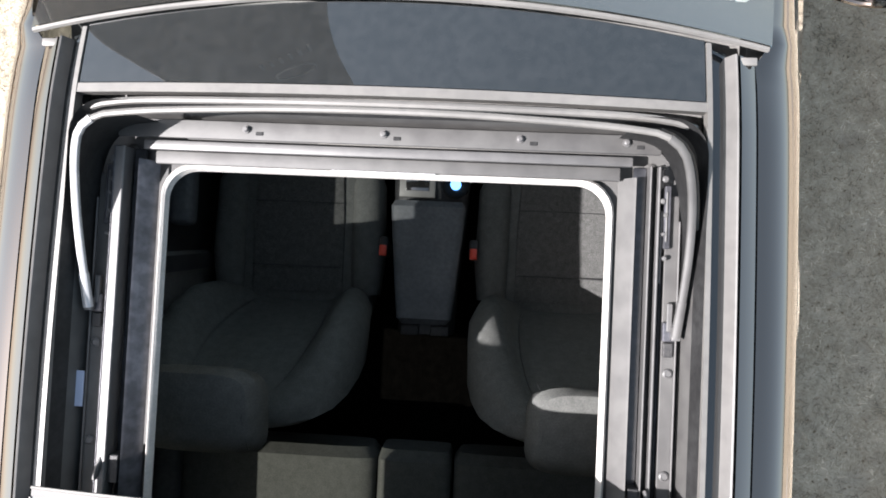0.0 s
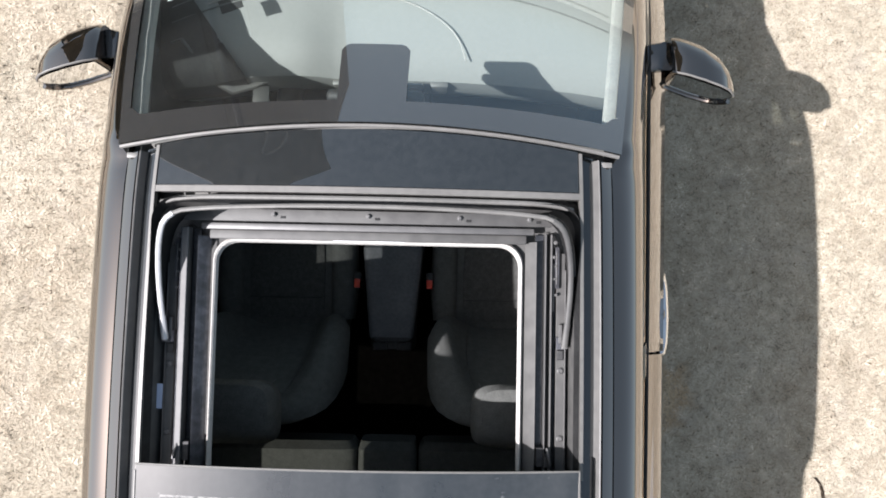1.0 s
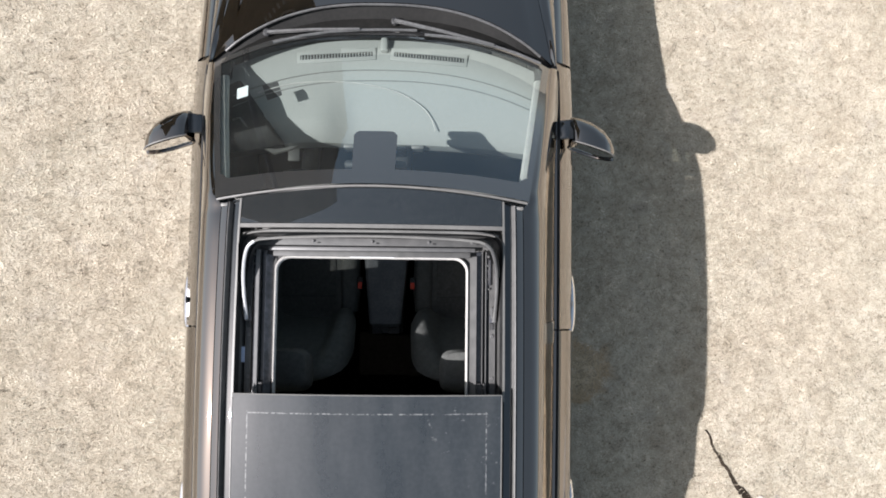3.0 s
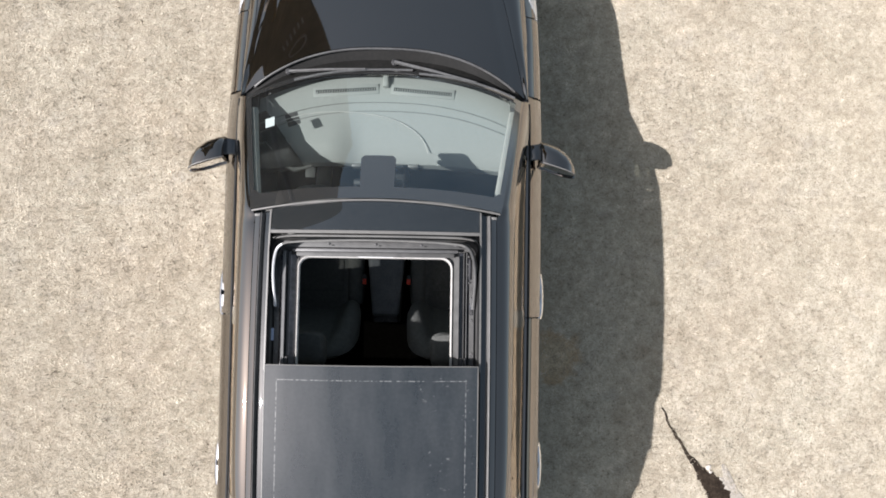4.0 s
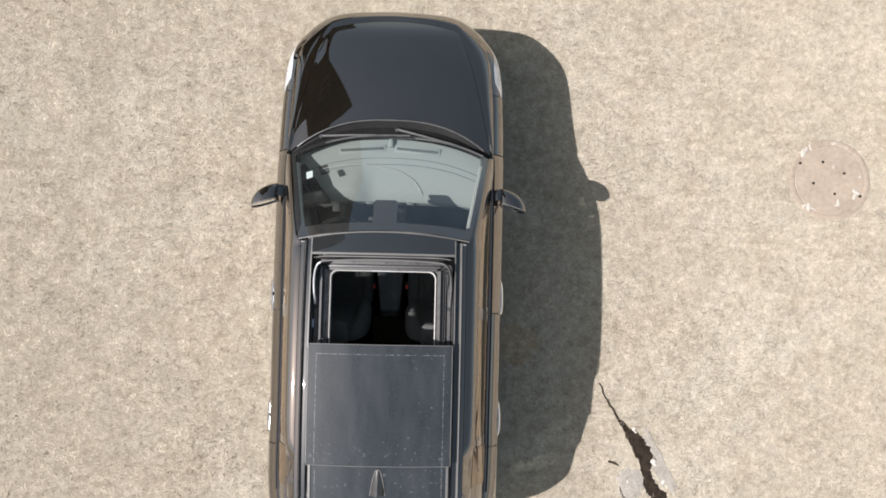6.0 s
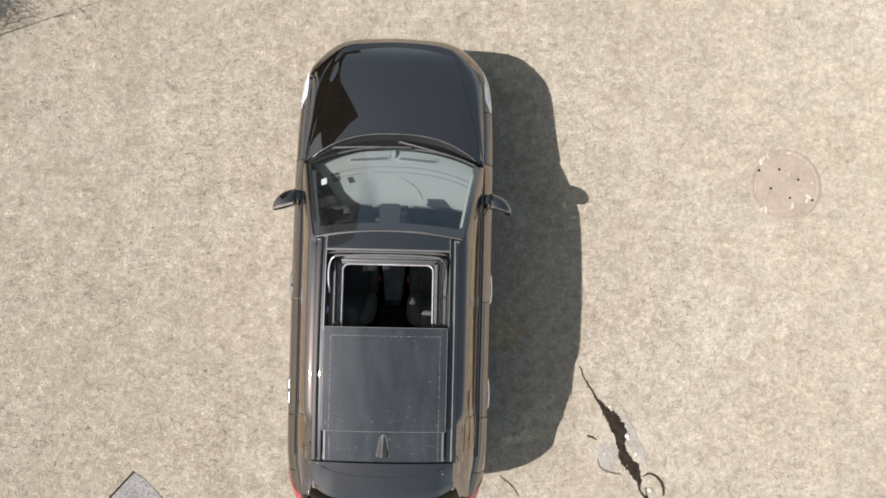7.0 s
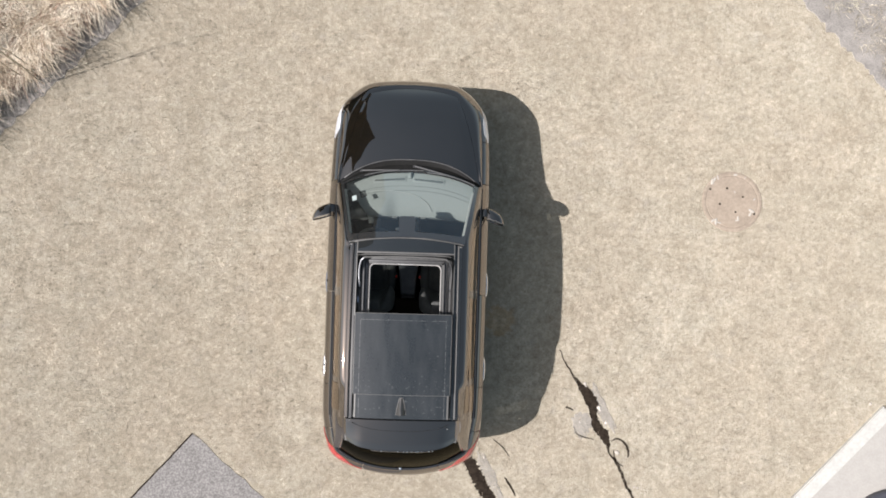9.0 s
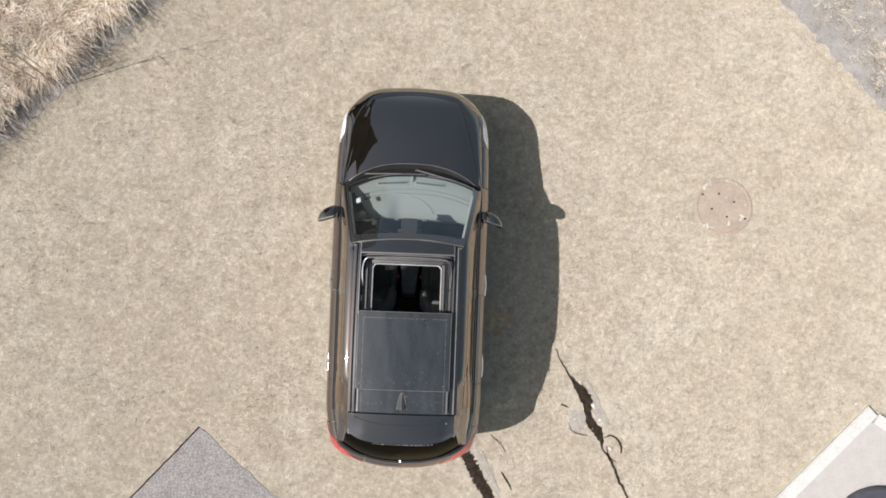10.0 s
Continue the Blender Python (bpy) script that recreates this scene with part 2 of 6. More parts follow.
def add_box(bm, c, s, bevel=0.0, seg=2, rot=None):
    m = Matrix.Translation(c) @ (rot.to_matrix().to_4x4() if rot else Matrix()) @ Matrix.Diagonal((*s, 1))
    vs = bmesh.ops.create_cube(bm, size=1.0, matrix=m)["verts"]
    if bevel:
        es = list({e for v in vs for e in v.link_edges})
        bmesh.ops.bevel(bm, geom=es, offset=bevel, segments=seg, profile=0.5, affect="EDGES")
    return bm


def box(c, s, bevel=0.0, seg=2, rot=None):
    return add_box(bmesh.new(), c, s, bevel, seg, rot)


def add_tube(bm, pts, r, sides=8, close_ends=True, flat=1.0):
    """Round (or flattened) bar along points; r may be a list."""
    pts = [Vector(p) for p in pts]
    rs = r if isinstance(r, (list, tuple)) else [r] * len(pts)
    rings = []
    up = Vector((0, 0, 1))
    for i, p in enumerate(pts):
        d = (pts[min(i + 1, len(pts) - 1)] - pts[max(i - 1, 0)]).normalized()
        a = d.cross(up)
        a = a.normalized() if a.length > 1e-3 else Vector((1, 0, 0))
        b = a.cross(d).normalized()
        rings.append([bm.verts.new(p + rs[i] * (math.cos(k * math.tau / sides) * a + flat * math.sin(k * math.tau / sides) * b)) for k in range(sides)])
    for q, w in zip(rings, rings[1:]):
        for k in range(sides):
            bm.faces.new((q[k], q[(k + 1) % sides], w[(k + 1) % sides], w[k]))
    if close_ends:
        bm.faces.new(rings[0]), bm.faces.new(list(reversed(rings[-1])))
    return bm


def tube(pts, r, sides=8, flat=1.0):
    return add_tube(bmesh.new(), pts, r, sides, True, flat)


def add_grid(bm, rows, closed=False):
    """Quads over rows of points."""
    vs = [[bm.verts.new(p) for p in r] for r in rows]
    for a, b in zip(vs, vs[1:]):
        n = len(a)
        for k in range(n if closed else n - 1):
            bm.faces.new((a[k], a[(k + 1) % n], b[(k + 1) % n], b[k]))
    return vs


def grid(rows, closed=False):
    bm = bmesh.new()
    add_grid(bm, rows, closed)
    return bm


def thick(bm, t):
    """Gives a sheet a thickness t, downwards or inwards from its normals."""
    bmesh.ops.recalc_face_normals(bm, faces=bm.faces)
    bmesh.ops.solidify(bm, geom=bm.faces[:], thickness=t)
    return bm


def sheet(rows, t, down=True):
    """A curved panel with thickness t under it."""
    low = [[Vector(p) - Vector((0, 0, t)) for p in r] for r in rows]
    bm = bmesh.new()
    a = add_grid(bm, rows)
    b = add_grid(bm, low)
    rim_a = a[0] + [r[-1] for r in a[1:]] + a[-1][-2::-1] + [r[0] for r in a[-2:0:-1]]
    rim_b = b[0] + [r[-1] for r in b[1:]] + b[-1][-2::-1] + [r[0] for r in b[-2:0:-1]]
    n = len(rim_a)
    for k in range(n):
        bm.faces.new((rim_a[k], rim_a[(k + 1) % n], rim_b[(k + 1) % n], rim_b[k]))
    return bm


def lerp(a, b, t):
    return a + (b - a) * t


def curve(x, table):
    """Smooth interpolation in a table of (x, value)."""
    if x <= table[0][0]:
        return table[0][1]
    for i in range(len(table) - 1):
        (x0, y0), (x1, y1) = table[i], table[i + 1]
        if x <= x1:
            t = (x - x0) / (x1 - x0)
            d = (y1 - y0)
            m0 = d if i == 0 else (y1 - table[i - 1][1]) / (x1 - table[i - 1][0]) * (x1 - x0)
            m1 = d if i + 2 >= len(table) else (table[i + 2][1] - y0) / (table[i + 2][0] - x0) * (x1 - x0)
            return (2 * t ** 3 - 3 * t * t + 1) * y0 + (t ** 3 - 2 * t * t + t) * m0 + (-2 * t ** 3 + 3 * t * t) * y1 + (t ** 3 - t * t) * m1
    return table[-1][1]


def smooth01(t):
    t = min(1.0, max(0.0, t))
    return t * t * (3 - 2 * t)


def spline(pts, n):
    """n points along a smooth line through pts (Catmull-Rom by chord)."""
    pts = [Vector(p) for p in pts]
    d = [0.0]
    for a, b in zip(pts, pts[1:]):
        d.append(d[-1] + (b - a).length)
    return [Vector([curve(d[-1] * k / (n - 1), [(s, p[j]) for s, p in zip(d, pts)]) for j in range(len(pts[0]))]) for k in range(n)]


def rounded_rect(x0, x1, y0, y1, r, z, n=6):
    out = []
    for cx, cy, a0 in ((x1 - r, y1 - r, 0), (x0 + r, y1 - r, 90), (x0 + r, y0 + r, 180), (x1 - r, y0 + r, 270)):
        for k in range(n + 1):
            a = radians(a0 + 90 * k / n)
            out.append(Vector((cx + r * math.cos(a), cy + r * math.sin(a), z)))
    return out


def add_lathe(bm, prof, centre, axis="z", n=20, cap=True):
    """Turned shape: prof is a list of (radius, height along the axis)."""
    rings = []
    for r, h in prof:
        ring = []
        for k in range(n):
            c, s = r * math.cos(k * math.tau / n), r * math.sin(k * math.tau / n)
            p = {"z": (c, s, h), "x": (h, c, s), "y": (c, h, s)}[axis]
            ring.append(bm.verts.new(Vector(centre) + Vector(p)))
        rings.append(ring)
    for a, b in zip(rings, rings[1:]):
        for k in range(n):
            bm.faces.new((a[k], a[(k + 1) % n], b[(k + 1) % n], b[k]))
    if cap:
        bm.faces.new(rings[0]), bm.faces.new(list(reversed(rings[-1])))
    return bm


def lathe(prof, centre, axis="z", n=20):
    return add_lathe(bmesh.new(), prof, centre, axis, n)


def loft(stations, n=20, power=3.5):
    """Padded form: stations of (centre, half_width, half_depth, tilt) with superellipse sections across x and depth."""
    bm = bmesh.new()
    rings = []
    for (cx, cy, cz), hw, hd, tilt in stations:
        ring = []
        for k in range(n):
            a = k * math.tau / n
            c, s = math.cos(a), math.sin(a)
            u = hw * math.copysign(abs(c) ** (2 / power), c)
            v = hd * math.copysign(abs(s) ** (2 / power), s)
            ring.append(bm.verts.new((cx + u, cy + v * math.cos(radians(tilt)), cz + v * math.sin(radians(tilt)))))
        rings.append(ring)
    for a, b in zip(rings, rings[1:]):
        for k in range(n):
            bm.faces.new((a[k], a[(k + 1) % n], b[(k + 1) % n], b[k]))
    bm.faces.new(rings[0]), bm.faces.new(list(reversed(rings[-1])))
    return bm


# ---- ground ----
def ground_material():
    m = bpy.data.materials.new("dry_turf_soil")
    m.use_nodes = True
    n, l = m.node_tree.nodes, m.node_tree.links
    p = n["Principled BSDF"]
    p.inputs["Roughness"].default_value, p.inputs["Specular IOR Level"].default_value = 0.95, 0.15
    geo = n.new("ShaderNodeNewGeometry")

    def noisy(scale, detail, lo, hi, a, b, rough=0.6):
        t, r, x = n.new("ShaderNodeTexNoise"), n.new("ShaderNodeMapRange"), n.new("ShaderNodeMix")
        t.inputs["Scale"].default_value, t.inputs["Detail"].default_value, t.inputs["Roughness"].default_value = scale, detail, rough
        r.inputs["From Min"].default_value, r.inputs["From Max"].default_value = lo, hi
        x.data_type = "RGBA"
        l.new(geo.outputs["Position"], t.inputs["Vector"]), l.new(t.outputs[0], r.inputs[0]), l.new(r.outputs[0], x.inputs["Factor"])
        for key, c in (("A", a), ("B", b)):
            if isinstance(c, tuple):
                x.inputs[key].default_value = (*c, 1)
            else:
                l.new(c, x.inputs[key])
        return x.outputs["Result"], t

    fine, tf = noisy(85, 10, 0.30, 0.70, (0.225, 0.195, 0.142), (0.60, 0.54, 0.432), 0.80)
    mid, _ = noisy(18, 8, 0.46, 0.66, fine, (0.53, 0.478, 0.385), 0.75)
    grey, _ = noisy(5.5, 6, 0.54, 0.74, mid, (0.42, 0.385, 0.325), 0.7)
    big, _ = noisy(0.45, 5, 0.34, 0.66, (0.94, 0.905, 0.875), (1.08, 1.08, 1.08), 0.6)
    worn, _ = noisy(1.5, 7, 0.48, 0.66, big, (0.84, 0.80, 0.76), 0.72)
    mul, _ = noisy(4.2, 9, 0.44, 0.66, worn, (0.80, 0.77, 0.73), 0.78)
    speck, _ = noisy(46, 7, 0.575, 0.64, (1.0, 1.0, 1.0), (0.33, 0.28, 0.22), 0.74)
    tuft, _ = noisy(11, 9, 0.55, 0.70, (1.0, 1.0, 1.0), (0.62, 0.57, 0.49), 0.84)
    x1, x2, x4, x5 = (n.new("ShaderNodeMix") for _ in range(4))
    for x in (x1, x2, x4, x5):
        x.data_type, x.blend_type = "RGBA", "MULTIPLY"
        x.inputs["Factor"].default_value = 1.0
    l.new(grey, x1.inputs["A"]), l.new(mul, x1.inputs["B"])
    l.new(x1.outputs["Result"], x2.inputs["A"]), l.new(speck, x2.inputs["B"])
    l.new(x2.outputs["Result"], x4.inputs["A"]), l.new(tuft, x4.inputs["B"])
    # a rusty ring-shaped stain beside the car
    far_from, away, ragged, ringed = n.new("ShaderNodeVectorMath"), n.new("ShaderNodeMath"), n.new("ShaderNodeTexNoise"), n.new("ShaderNodeValToRGB")
    far_from.operation, far_from.inputs[1].default_value = "DISTANCE", (1.155, -0.42, 0.0)
    ragged.inputs["Scale"].default_value, ragged.inputs["Detail"].default_value = 9.0, 6
    l.new(geo.outputs["Position"], far_from.inputs[0]), l.new(geo.outputs["Position"], ragged.inputs["Vector"])
    away.operation, away.inputs[1].default_value = "MULTIPLY_ADD", 0.22
    l.new(ragged.outputs[0], away.inputs[0]), l.new(far_from.outputs["Value"], away.inputs[2])
    ends = ringed.color_ramp.elements
    ends[0].position, ends[0].color = 0.10, (1.10, 1.0, 0.88, 1)
    ends[1].position, ends[1].color = 0.32, (1, 1, 1, 1)
    for pos, c in ((0.20, (1.12, 1.0, 0.86, 1)), (0.28, (1.02, 0.87, 0.72, 1))):
        ends.new(pos).color = c
    l.new(away.outputs[0], ringed.inputs[0])
    l.new(x4.outputs["Result"], x5.inputs["A"]), l.new(ringed.outputs[0], x5.inputs["B"])
    x2 = x5
    # brightens the turf colour towards +x, painting in how the light falls
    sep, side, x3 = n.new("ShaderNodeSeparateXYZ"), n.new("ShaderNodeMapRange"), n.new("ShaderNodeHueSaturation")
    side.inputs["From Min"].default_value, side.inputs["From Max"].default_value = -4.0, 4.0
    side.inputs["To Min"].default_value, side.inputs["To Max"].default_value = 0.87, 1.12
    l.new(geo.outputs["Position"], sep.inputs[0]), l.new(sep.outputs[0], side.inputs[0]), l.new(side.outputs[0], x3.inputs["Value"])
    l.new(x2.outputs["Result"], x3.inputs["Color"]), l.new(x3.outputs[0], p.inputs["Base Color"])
    b = n.new("ShaderNodeBump")
    b.inputs["Strength"].default_value, b.inputs["Distance"].default_value = 0.7, 0.02
    l.new(tf.outputs[0], b.inputs["Height"]), l.new(b.outputs[0], p.inputs["Normal"])
    return m


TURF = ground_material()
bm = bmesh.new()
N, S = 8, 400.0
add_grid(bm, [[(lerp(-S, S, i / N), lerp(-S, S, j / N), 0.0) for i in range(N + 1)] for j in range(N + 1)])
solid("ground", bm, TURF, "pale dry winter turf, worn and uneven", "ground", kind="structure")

# ---- the car ----
car = thing("car", "dark bronze compact SUV with open sunroof parked on dry turf", "car")

HALF = [Vector(p) for p in spline([(0, 2.40, 0), (0.2, 2.393, 0), (0.43, 2.372, 0), (0.58, 2.322, 0), (0.72, 2.212, 0), (0.828, 2.065, 0),
        (0.882, 1.885, 0), (0.903, 1.62, 0), (0.912, 1.37, 0), (0.912, 1.1, 0), (0.910, 0.6, 0), (0.907, 0.1, 0), (0.903, -0.4, 0),
        (0.897, -0.9, 0), (0.894, -1.25, 0), (0.880, -1.53, 0), (0.850, -1.725, 0), (0.782, -1.88, 0), (0.628, -1.992, 0),
        (0.40, -2.072, 0), (0.2, -2.11, 0), (0, -2.12, 0)], 241)]
ZTOP = [(-2.2, 1.095), (-1.9, 1.110), (-1.6, 1.118), (-1.2, 1.105), (0.9, 1.085), (1.1, 1.050), (1.4, 0.992), (1.8, 0.952), (2.1, 0.924), (2.4, 0.900)]
IN_FRONT = [(0, 0.10), (0.12, 0.03), (0.3, 0), (0.5, 0), (0.65, 0.012), (0.8, 0.030), (0.92, 0.058), (1, 0.105)]
IN_SIDE = [(0, 0.07), (0.1, 0.03), (0.35, 0.022), (0.6, 0.006), (0.76, 0), (0.86, 0.010), (0.92, 0.028), (0.962, 0.056), (1, 0.102)]
IN_REAR = [(0, 0.16), (0.12, 0.085), (0.3, 0.05), (0.5, 0.038), (0.62, 0.024), (0.72, 0.008), (0.80, 0), (0.88, 0.014), (0.95, 0.046), (1, 0.092)]


def outline(u):
    f = min(max(u, 0), 1) * 240
    i = min(int(f), 239)
    p = HALF[i].lerp(HALF[i + 1], f - i)
    d = (HALF[min(i + 2, 240)] - HALF[max(i - 1, 0)]).normalized()
    return p, Vector((-d.y, d.x, 0))


def u_at_y(y):
    return min(range(241), key=lambda i: abs(HALF[i].y - y) + (10 if HALF[i].x < 0.5 else 0)) / 240


def u_at_x(x, front=True):
    return min(range(241), key=lambda i: abs(HALF[i].x - x) + (10 if (HALF[i].y > 0) != front else 0)) / 240


def skin(u, v, sign=1, proud=0.0):
    """A point of the lower body: u from nose to tail, v from sill to shoulder."""
    p, nrm = outline(u)
    wf, wr = smooth01(nrm.y * 1.25), smooth01(-nrm.y * 1.25)
    inset = curve(v, IN_SIDE) * (1 - wf - wr) + curve(v, IN_FRONT) * wf + curve(v, IN_REAR) * wr
    inset += 0.018 * smooth01((-1.45 - p.y) / 0.28) * smooth01((v - 0.58) / 0.42) * (1 - wr)
    q = p - nrm * (inset - proud)
    return Vector((sign * q.x, q.y, lerp(0.22, curve(p.y, ZTOP), v)))


WHEELS = ((1.50, 0.345), (-1.17, 0.345))


def in_arch(p, r=0.375):
    return any(math.hypot(p.y - y, p.z - z) < r for y, z in WHEELS) and abs(p.x) > 0.6


def two_layer(rows, low, keep=None):
    bm = bmesh.new()
    a, b = add_grid(bm, rows), add_grid(bm, low)
    rim_a = a[0] + [r[-1] for r in a[1:]] + a[-1][-2::-1] + [r[0] for r in a[-2:0:-1]]
    rim_b = b[0] + [r[-1] for r in b[1:]] + b[-1][-2::-1] + [r[0] for r in b[-2:0:-1]]
    n = len(rim_a)
    for k in range(n):
        bm.faces.new((rim_a[k], rim_a[(k + 1) % n], rim_b[(k + 1) % n], rim_b[k]))
    if keep:
        bmesh.ops.delete(bm, geom=[f for f in bm.faces if not keep(f.calc_center_median())], context="FACES")
    return bm


def body_panel(name, us, v0, v1, sign, mat, nv=10, proud=0.0, deep=0.02, label="", both=False):
    us = list(us)
    if both:
        cols = [(u, -1) for u in reversed(us)] + [(u, 1) for u in us if u > 0]
        if us[0] > 0.5:
            cols = [(u, -1) for u in us] + [(u, 1) for u in reversed(us) if u < 1]
    else:
        cols = [(u, sign) for u in us]
    low = v0 if callable(v0) else lambda u: v0
    high = v1 if callable(v1) else lambda u: v1
    out = [[skin(u, lerp(low(u), high(u), k / nv), s, proud) for k in range(nv + 1)] for u, s in cols]
    inn = [[skin(u, lerp(low(u), high(u), k / nv), s, proud - deep) for k in range(nv + 1)] for u, s in cols]
    return part(name, two_layer(out, inn, lambda c: not in_arch(c)), mat, car, label)


def span(a, b, n):
    return [lerp(a, b, k / n) for k in range(n + 1)]


GAP = 0.0006
yA, yB, yC = u_at_y(1.12), u_at_y(-0.12), u_at_y(-1.12)
yF, yT, yI = u_at_y(1.64), u_at_y(-1.60), u_at_x(0.42, False)
body_panel("front_bumper", span(0, u_at_y(1.93), 40), 0.0, 0.64, 1, PAINT, both=True, label="dark painted front bumper")
body_panel("nose_panel", span(0, u_at_x(0.60), 22), 0.642, 1.0, 1, PAINT, both=True)
body_panel("grille", span(0, u_at_x(0.40), 12), 0.30, 0.62, 1, PIANO, both=True, proud=0.006, label="gloss black radiator grille")
for k in range(4):
    body_panel("grille_bar", span(0, u_at_x(0.40), 12), 0.345 + 0.07 * k, 0.365 + 0.07 * k, 1, CHROME, nv=1, both=True, proud=0.014, deep=0.01, label="chrome grille bar")


def lamp_top(u):
    """Upper edge of the headlamp, which rises towards its rear corner."""
    t = (u - u_at_x(0.605)) / (yF - u_at_x(0.605))
    return 0.83 + 0.145 * smooth01(t * 1.3) - 0.05 * smooth01((t - 0.85) / 0.15)


def tail_top(u):
    """Upper edge of the tail lamp, tapering at both ends."""
    t = (u - yT) / (yI - yT)
    return 0.84 + 0.145 * smooth01(t * 2.6) - 0.075 * smooth01((t - 0.6) / 0.4)


for s in (-1, 1):
    body_panel("headlight", span(u_at_x(0.605), yF - GAP, 30), 0.645, lamp_top, s, CLEARLENS, proud=0.0, label="clear headlamp lens with bright reflector")
    body_panel("headlight_brow", span(u_at_x(0.605), yF - GAP, 30), lambda u: lamp_top(u) + 0.003, 1.0, s, PAINT, nv=5)
    body_panel("fender_nose", span(u_at_y(1.93) + GAP, yF, 14), 0.0, 0.642, s, PAINT)
    body_panel("fender", span(yF + GAP, yA - GAP, 44), 0.0, 1.0, s, PAINT, nv=24)
    body_panel("front_door", span(yA + GAP, yB - GAP, 20), 0.06, 1.0, s, PAINT)
    body_panel("rear_door", span(yB + GAP, yC - GAP, 40), 0.06, 1.0, s, PAINT, nv=24)
    body_panel("quarter_panel", span(yC + GAP, yT - GAP, 30), 0.0, 1.0, s, PAINT, nv=24)
    body_panel("sill", span(yA, yC, 20), -0.02, 0.055, s, PLASTIC, nv=2)
    body_panel("tail_light", span(yT + GAP, yI - GAP, 22), 0.66, tail_top, s, REDLENS, proud=0.006, label="red tail lamp lens")
    body_panel("rear_corner", span(yT + GAP, yI - GAP, 22), lambda u: tail_top(u) + 0.003, 1.0, s, PAINT, nv=5)
    for y, z in WHEELS:
        arc = []
        for k in range(25):
            a = radians(-12 + 204 * k / 24)
            yy = y + 0.40 * math.cos(a)
            u = u_at_y(yy)
            zz = z + 0.40 * math.sin(a)
            v = (zz - 0.22) / (curve(yy, ZTOP) - 0.22)
            p = skin(u, min(max(v, 0), 1), s, -0.010)
            arc.append((p.x, yy, max(zz, 0.2)))
        part("wheel_arch_trim", tube(arc, 0.020, 8), PLASTIC, car, "black plastic wheel arch trim")
body_panel("rear_bumper", span(u_at_y(-1.72), 1, 40), 0.0, 0.625, 1, PLASTIC, both=True, label="dark plastic rear bumper")
body_panel("tailgate", span(yI + GAP, 1, 16), 0.63, 1.0, 1, PAINT, both=True, label="glossy bronze tailgate below the rear window")


def wheel(x, y):
    s = 1 if x > 0 else -1
    w = new("wheel")
    w.parent = car
    prof = [(0.22, -0.10), (0.31, -0.11), (0.338, -0.09), (0.345, 0.0), (0.338, 0.09), (0.31, 0.11), (0.22, 0.10)]
    part("tyre", lathe([(r, h * s) for r, h in prof], (x, y, 0.345), "x", 40), TYRE, w)
    b = bmesh.new()
    add_lathe(b, [(0.05, 0.02 * s), (0.05, 0.095 * s)], (x, y, 0.345), "x", 16)
    for k in range(10):
        a = k * math.tau / 10
        add_tube(b, [(x + s * 0.085, y + 0.04 * math.cos(a), 0.345 + 0.04 * math.sin(a)), (x + s * 0.075, y + 0.225 * math.cos(a), 0.345 + 0.225 * math.sin(a))], 0.018, 6)
    part("rim", b, ALLOY, w, "alloy wheel rim with ten spokes")


for x in (-0.77, 0.77):
    for y, _ in WHEELS:
        wheel(x, y)
part("underbody", box((0, 0.15, 0.30), (1.36, 4.0, 0.10), 0.02), PLASTIC, car, "black underbody")
# unseen blocks added to stop sun leaking through body gaps into the shadow
part("bay_blocker", box((0, 1.55, 0.72), (1.40, 0.95, 0.30), 0.02), PLASTIC, car, "unseen black block under the bonnet against light leaks")
part("cowl_blocker", box((0, 1.085, 0.755), (1.56, 0.05, 0.40), 0.01), PLASTIC, car, "unseen black block below the windscreen against light leaks")
for x in (-0.755, 0.755):
    part("corner_blocker", box((x, 1.075, 0.985), (0.09, 0.10, 0.09), 0.01), PLASTIC, car)
part("floor_pan", box((0, -0.02, 0.27), (1.60, 1.75, 0.08), 0.01), PLASTIC, car)


# bonnet, fender tops, cowl
def hood_z(x, y):
    z = curve(y, [(1.0, 1.118), (1.375, 1.10), (1.8, 1.06), (2.05, 1.01), (2.15, 0.975), (2.23, 0.930)]) - 0.036 * (x / 0.75) ** 2
    z -= 0.010 * smooth01((abs(x) - 0.45) / 0.38) ** 1.3
    return z - 0.010 * smooth01((abs(x) - 0.54 - 0.19 * (1.85 - y)) / 0.085)


def hood_w(b):
    return curve(b, [(0, 0.785), (0.25, 0.730), (0.5, 0.675), (0.75, 0.605), (0.9, 0.550), (1, 0.50)])


def hood_pt(a, b):
    x = a * hood_w(b)
    yr = 1.378 - 0.265 * abs(x / 0.785) ** 2.6
    yf = 2.225 - 0.085 * (x / 0.52) ** 2
    y = lerp(yr, yf, b)
    return Vector((x, y, hood_z(x, y)))


part("bonnet", sheet([[hood_pt(-1 + 2 * i / 40, j / 30) for i in range(41)] for j in range(31)], 0.03), PAINT, car, "dark glossy bonnet")
for s in (-1, 1):
    edge = [hood_pt(s, k / 24) for k in range(25)] + [hood_pt(s * (1 - k / 10), 1) for k in range(1, 11)]
    us = [lerp(u_at_y(1.10), 0, (k / 34) ** 1.0) for k in range(35)]
    rows = []
    for e, u in zip(edge, us):
        o = skin(u, 1, s)
        e2 = e + (o - e).normalized() * 0.005
        rows.append([e2.lerp(o, t) + Vector((0, 0, 0.016 * math.sin(math.pi * t ** 1.35) - 0.004 * (1 - t))) for t in [q / 10 for q in range(11)]])
    part("fender_top", sheet(rows, 0.02), PAINT, car)


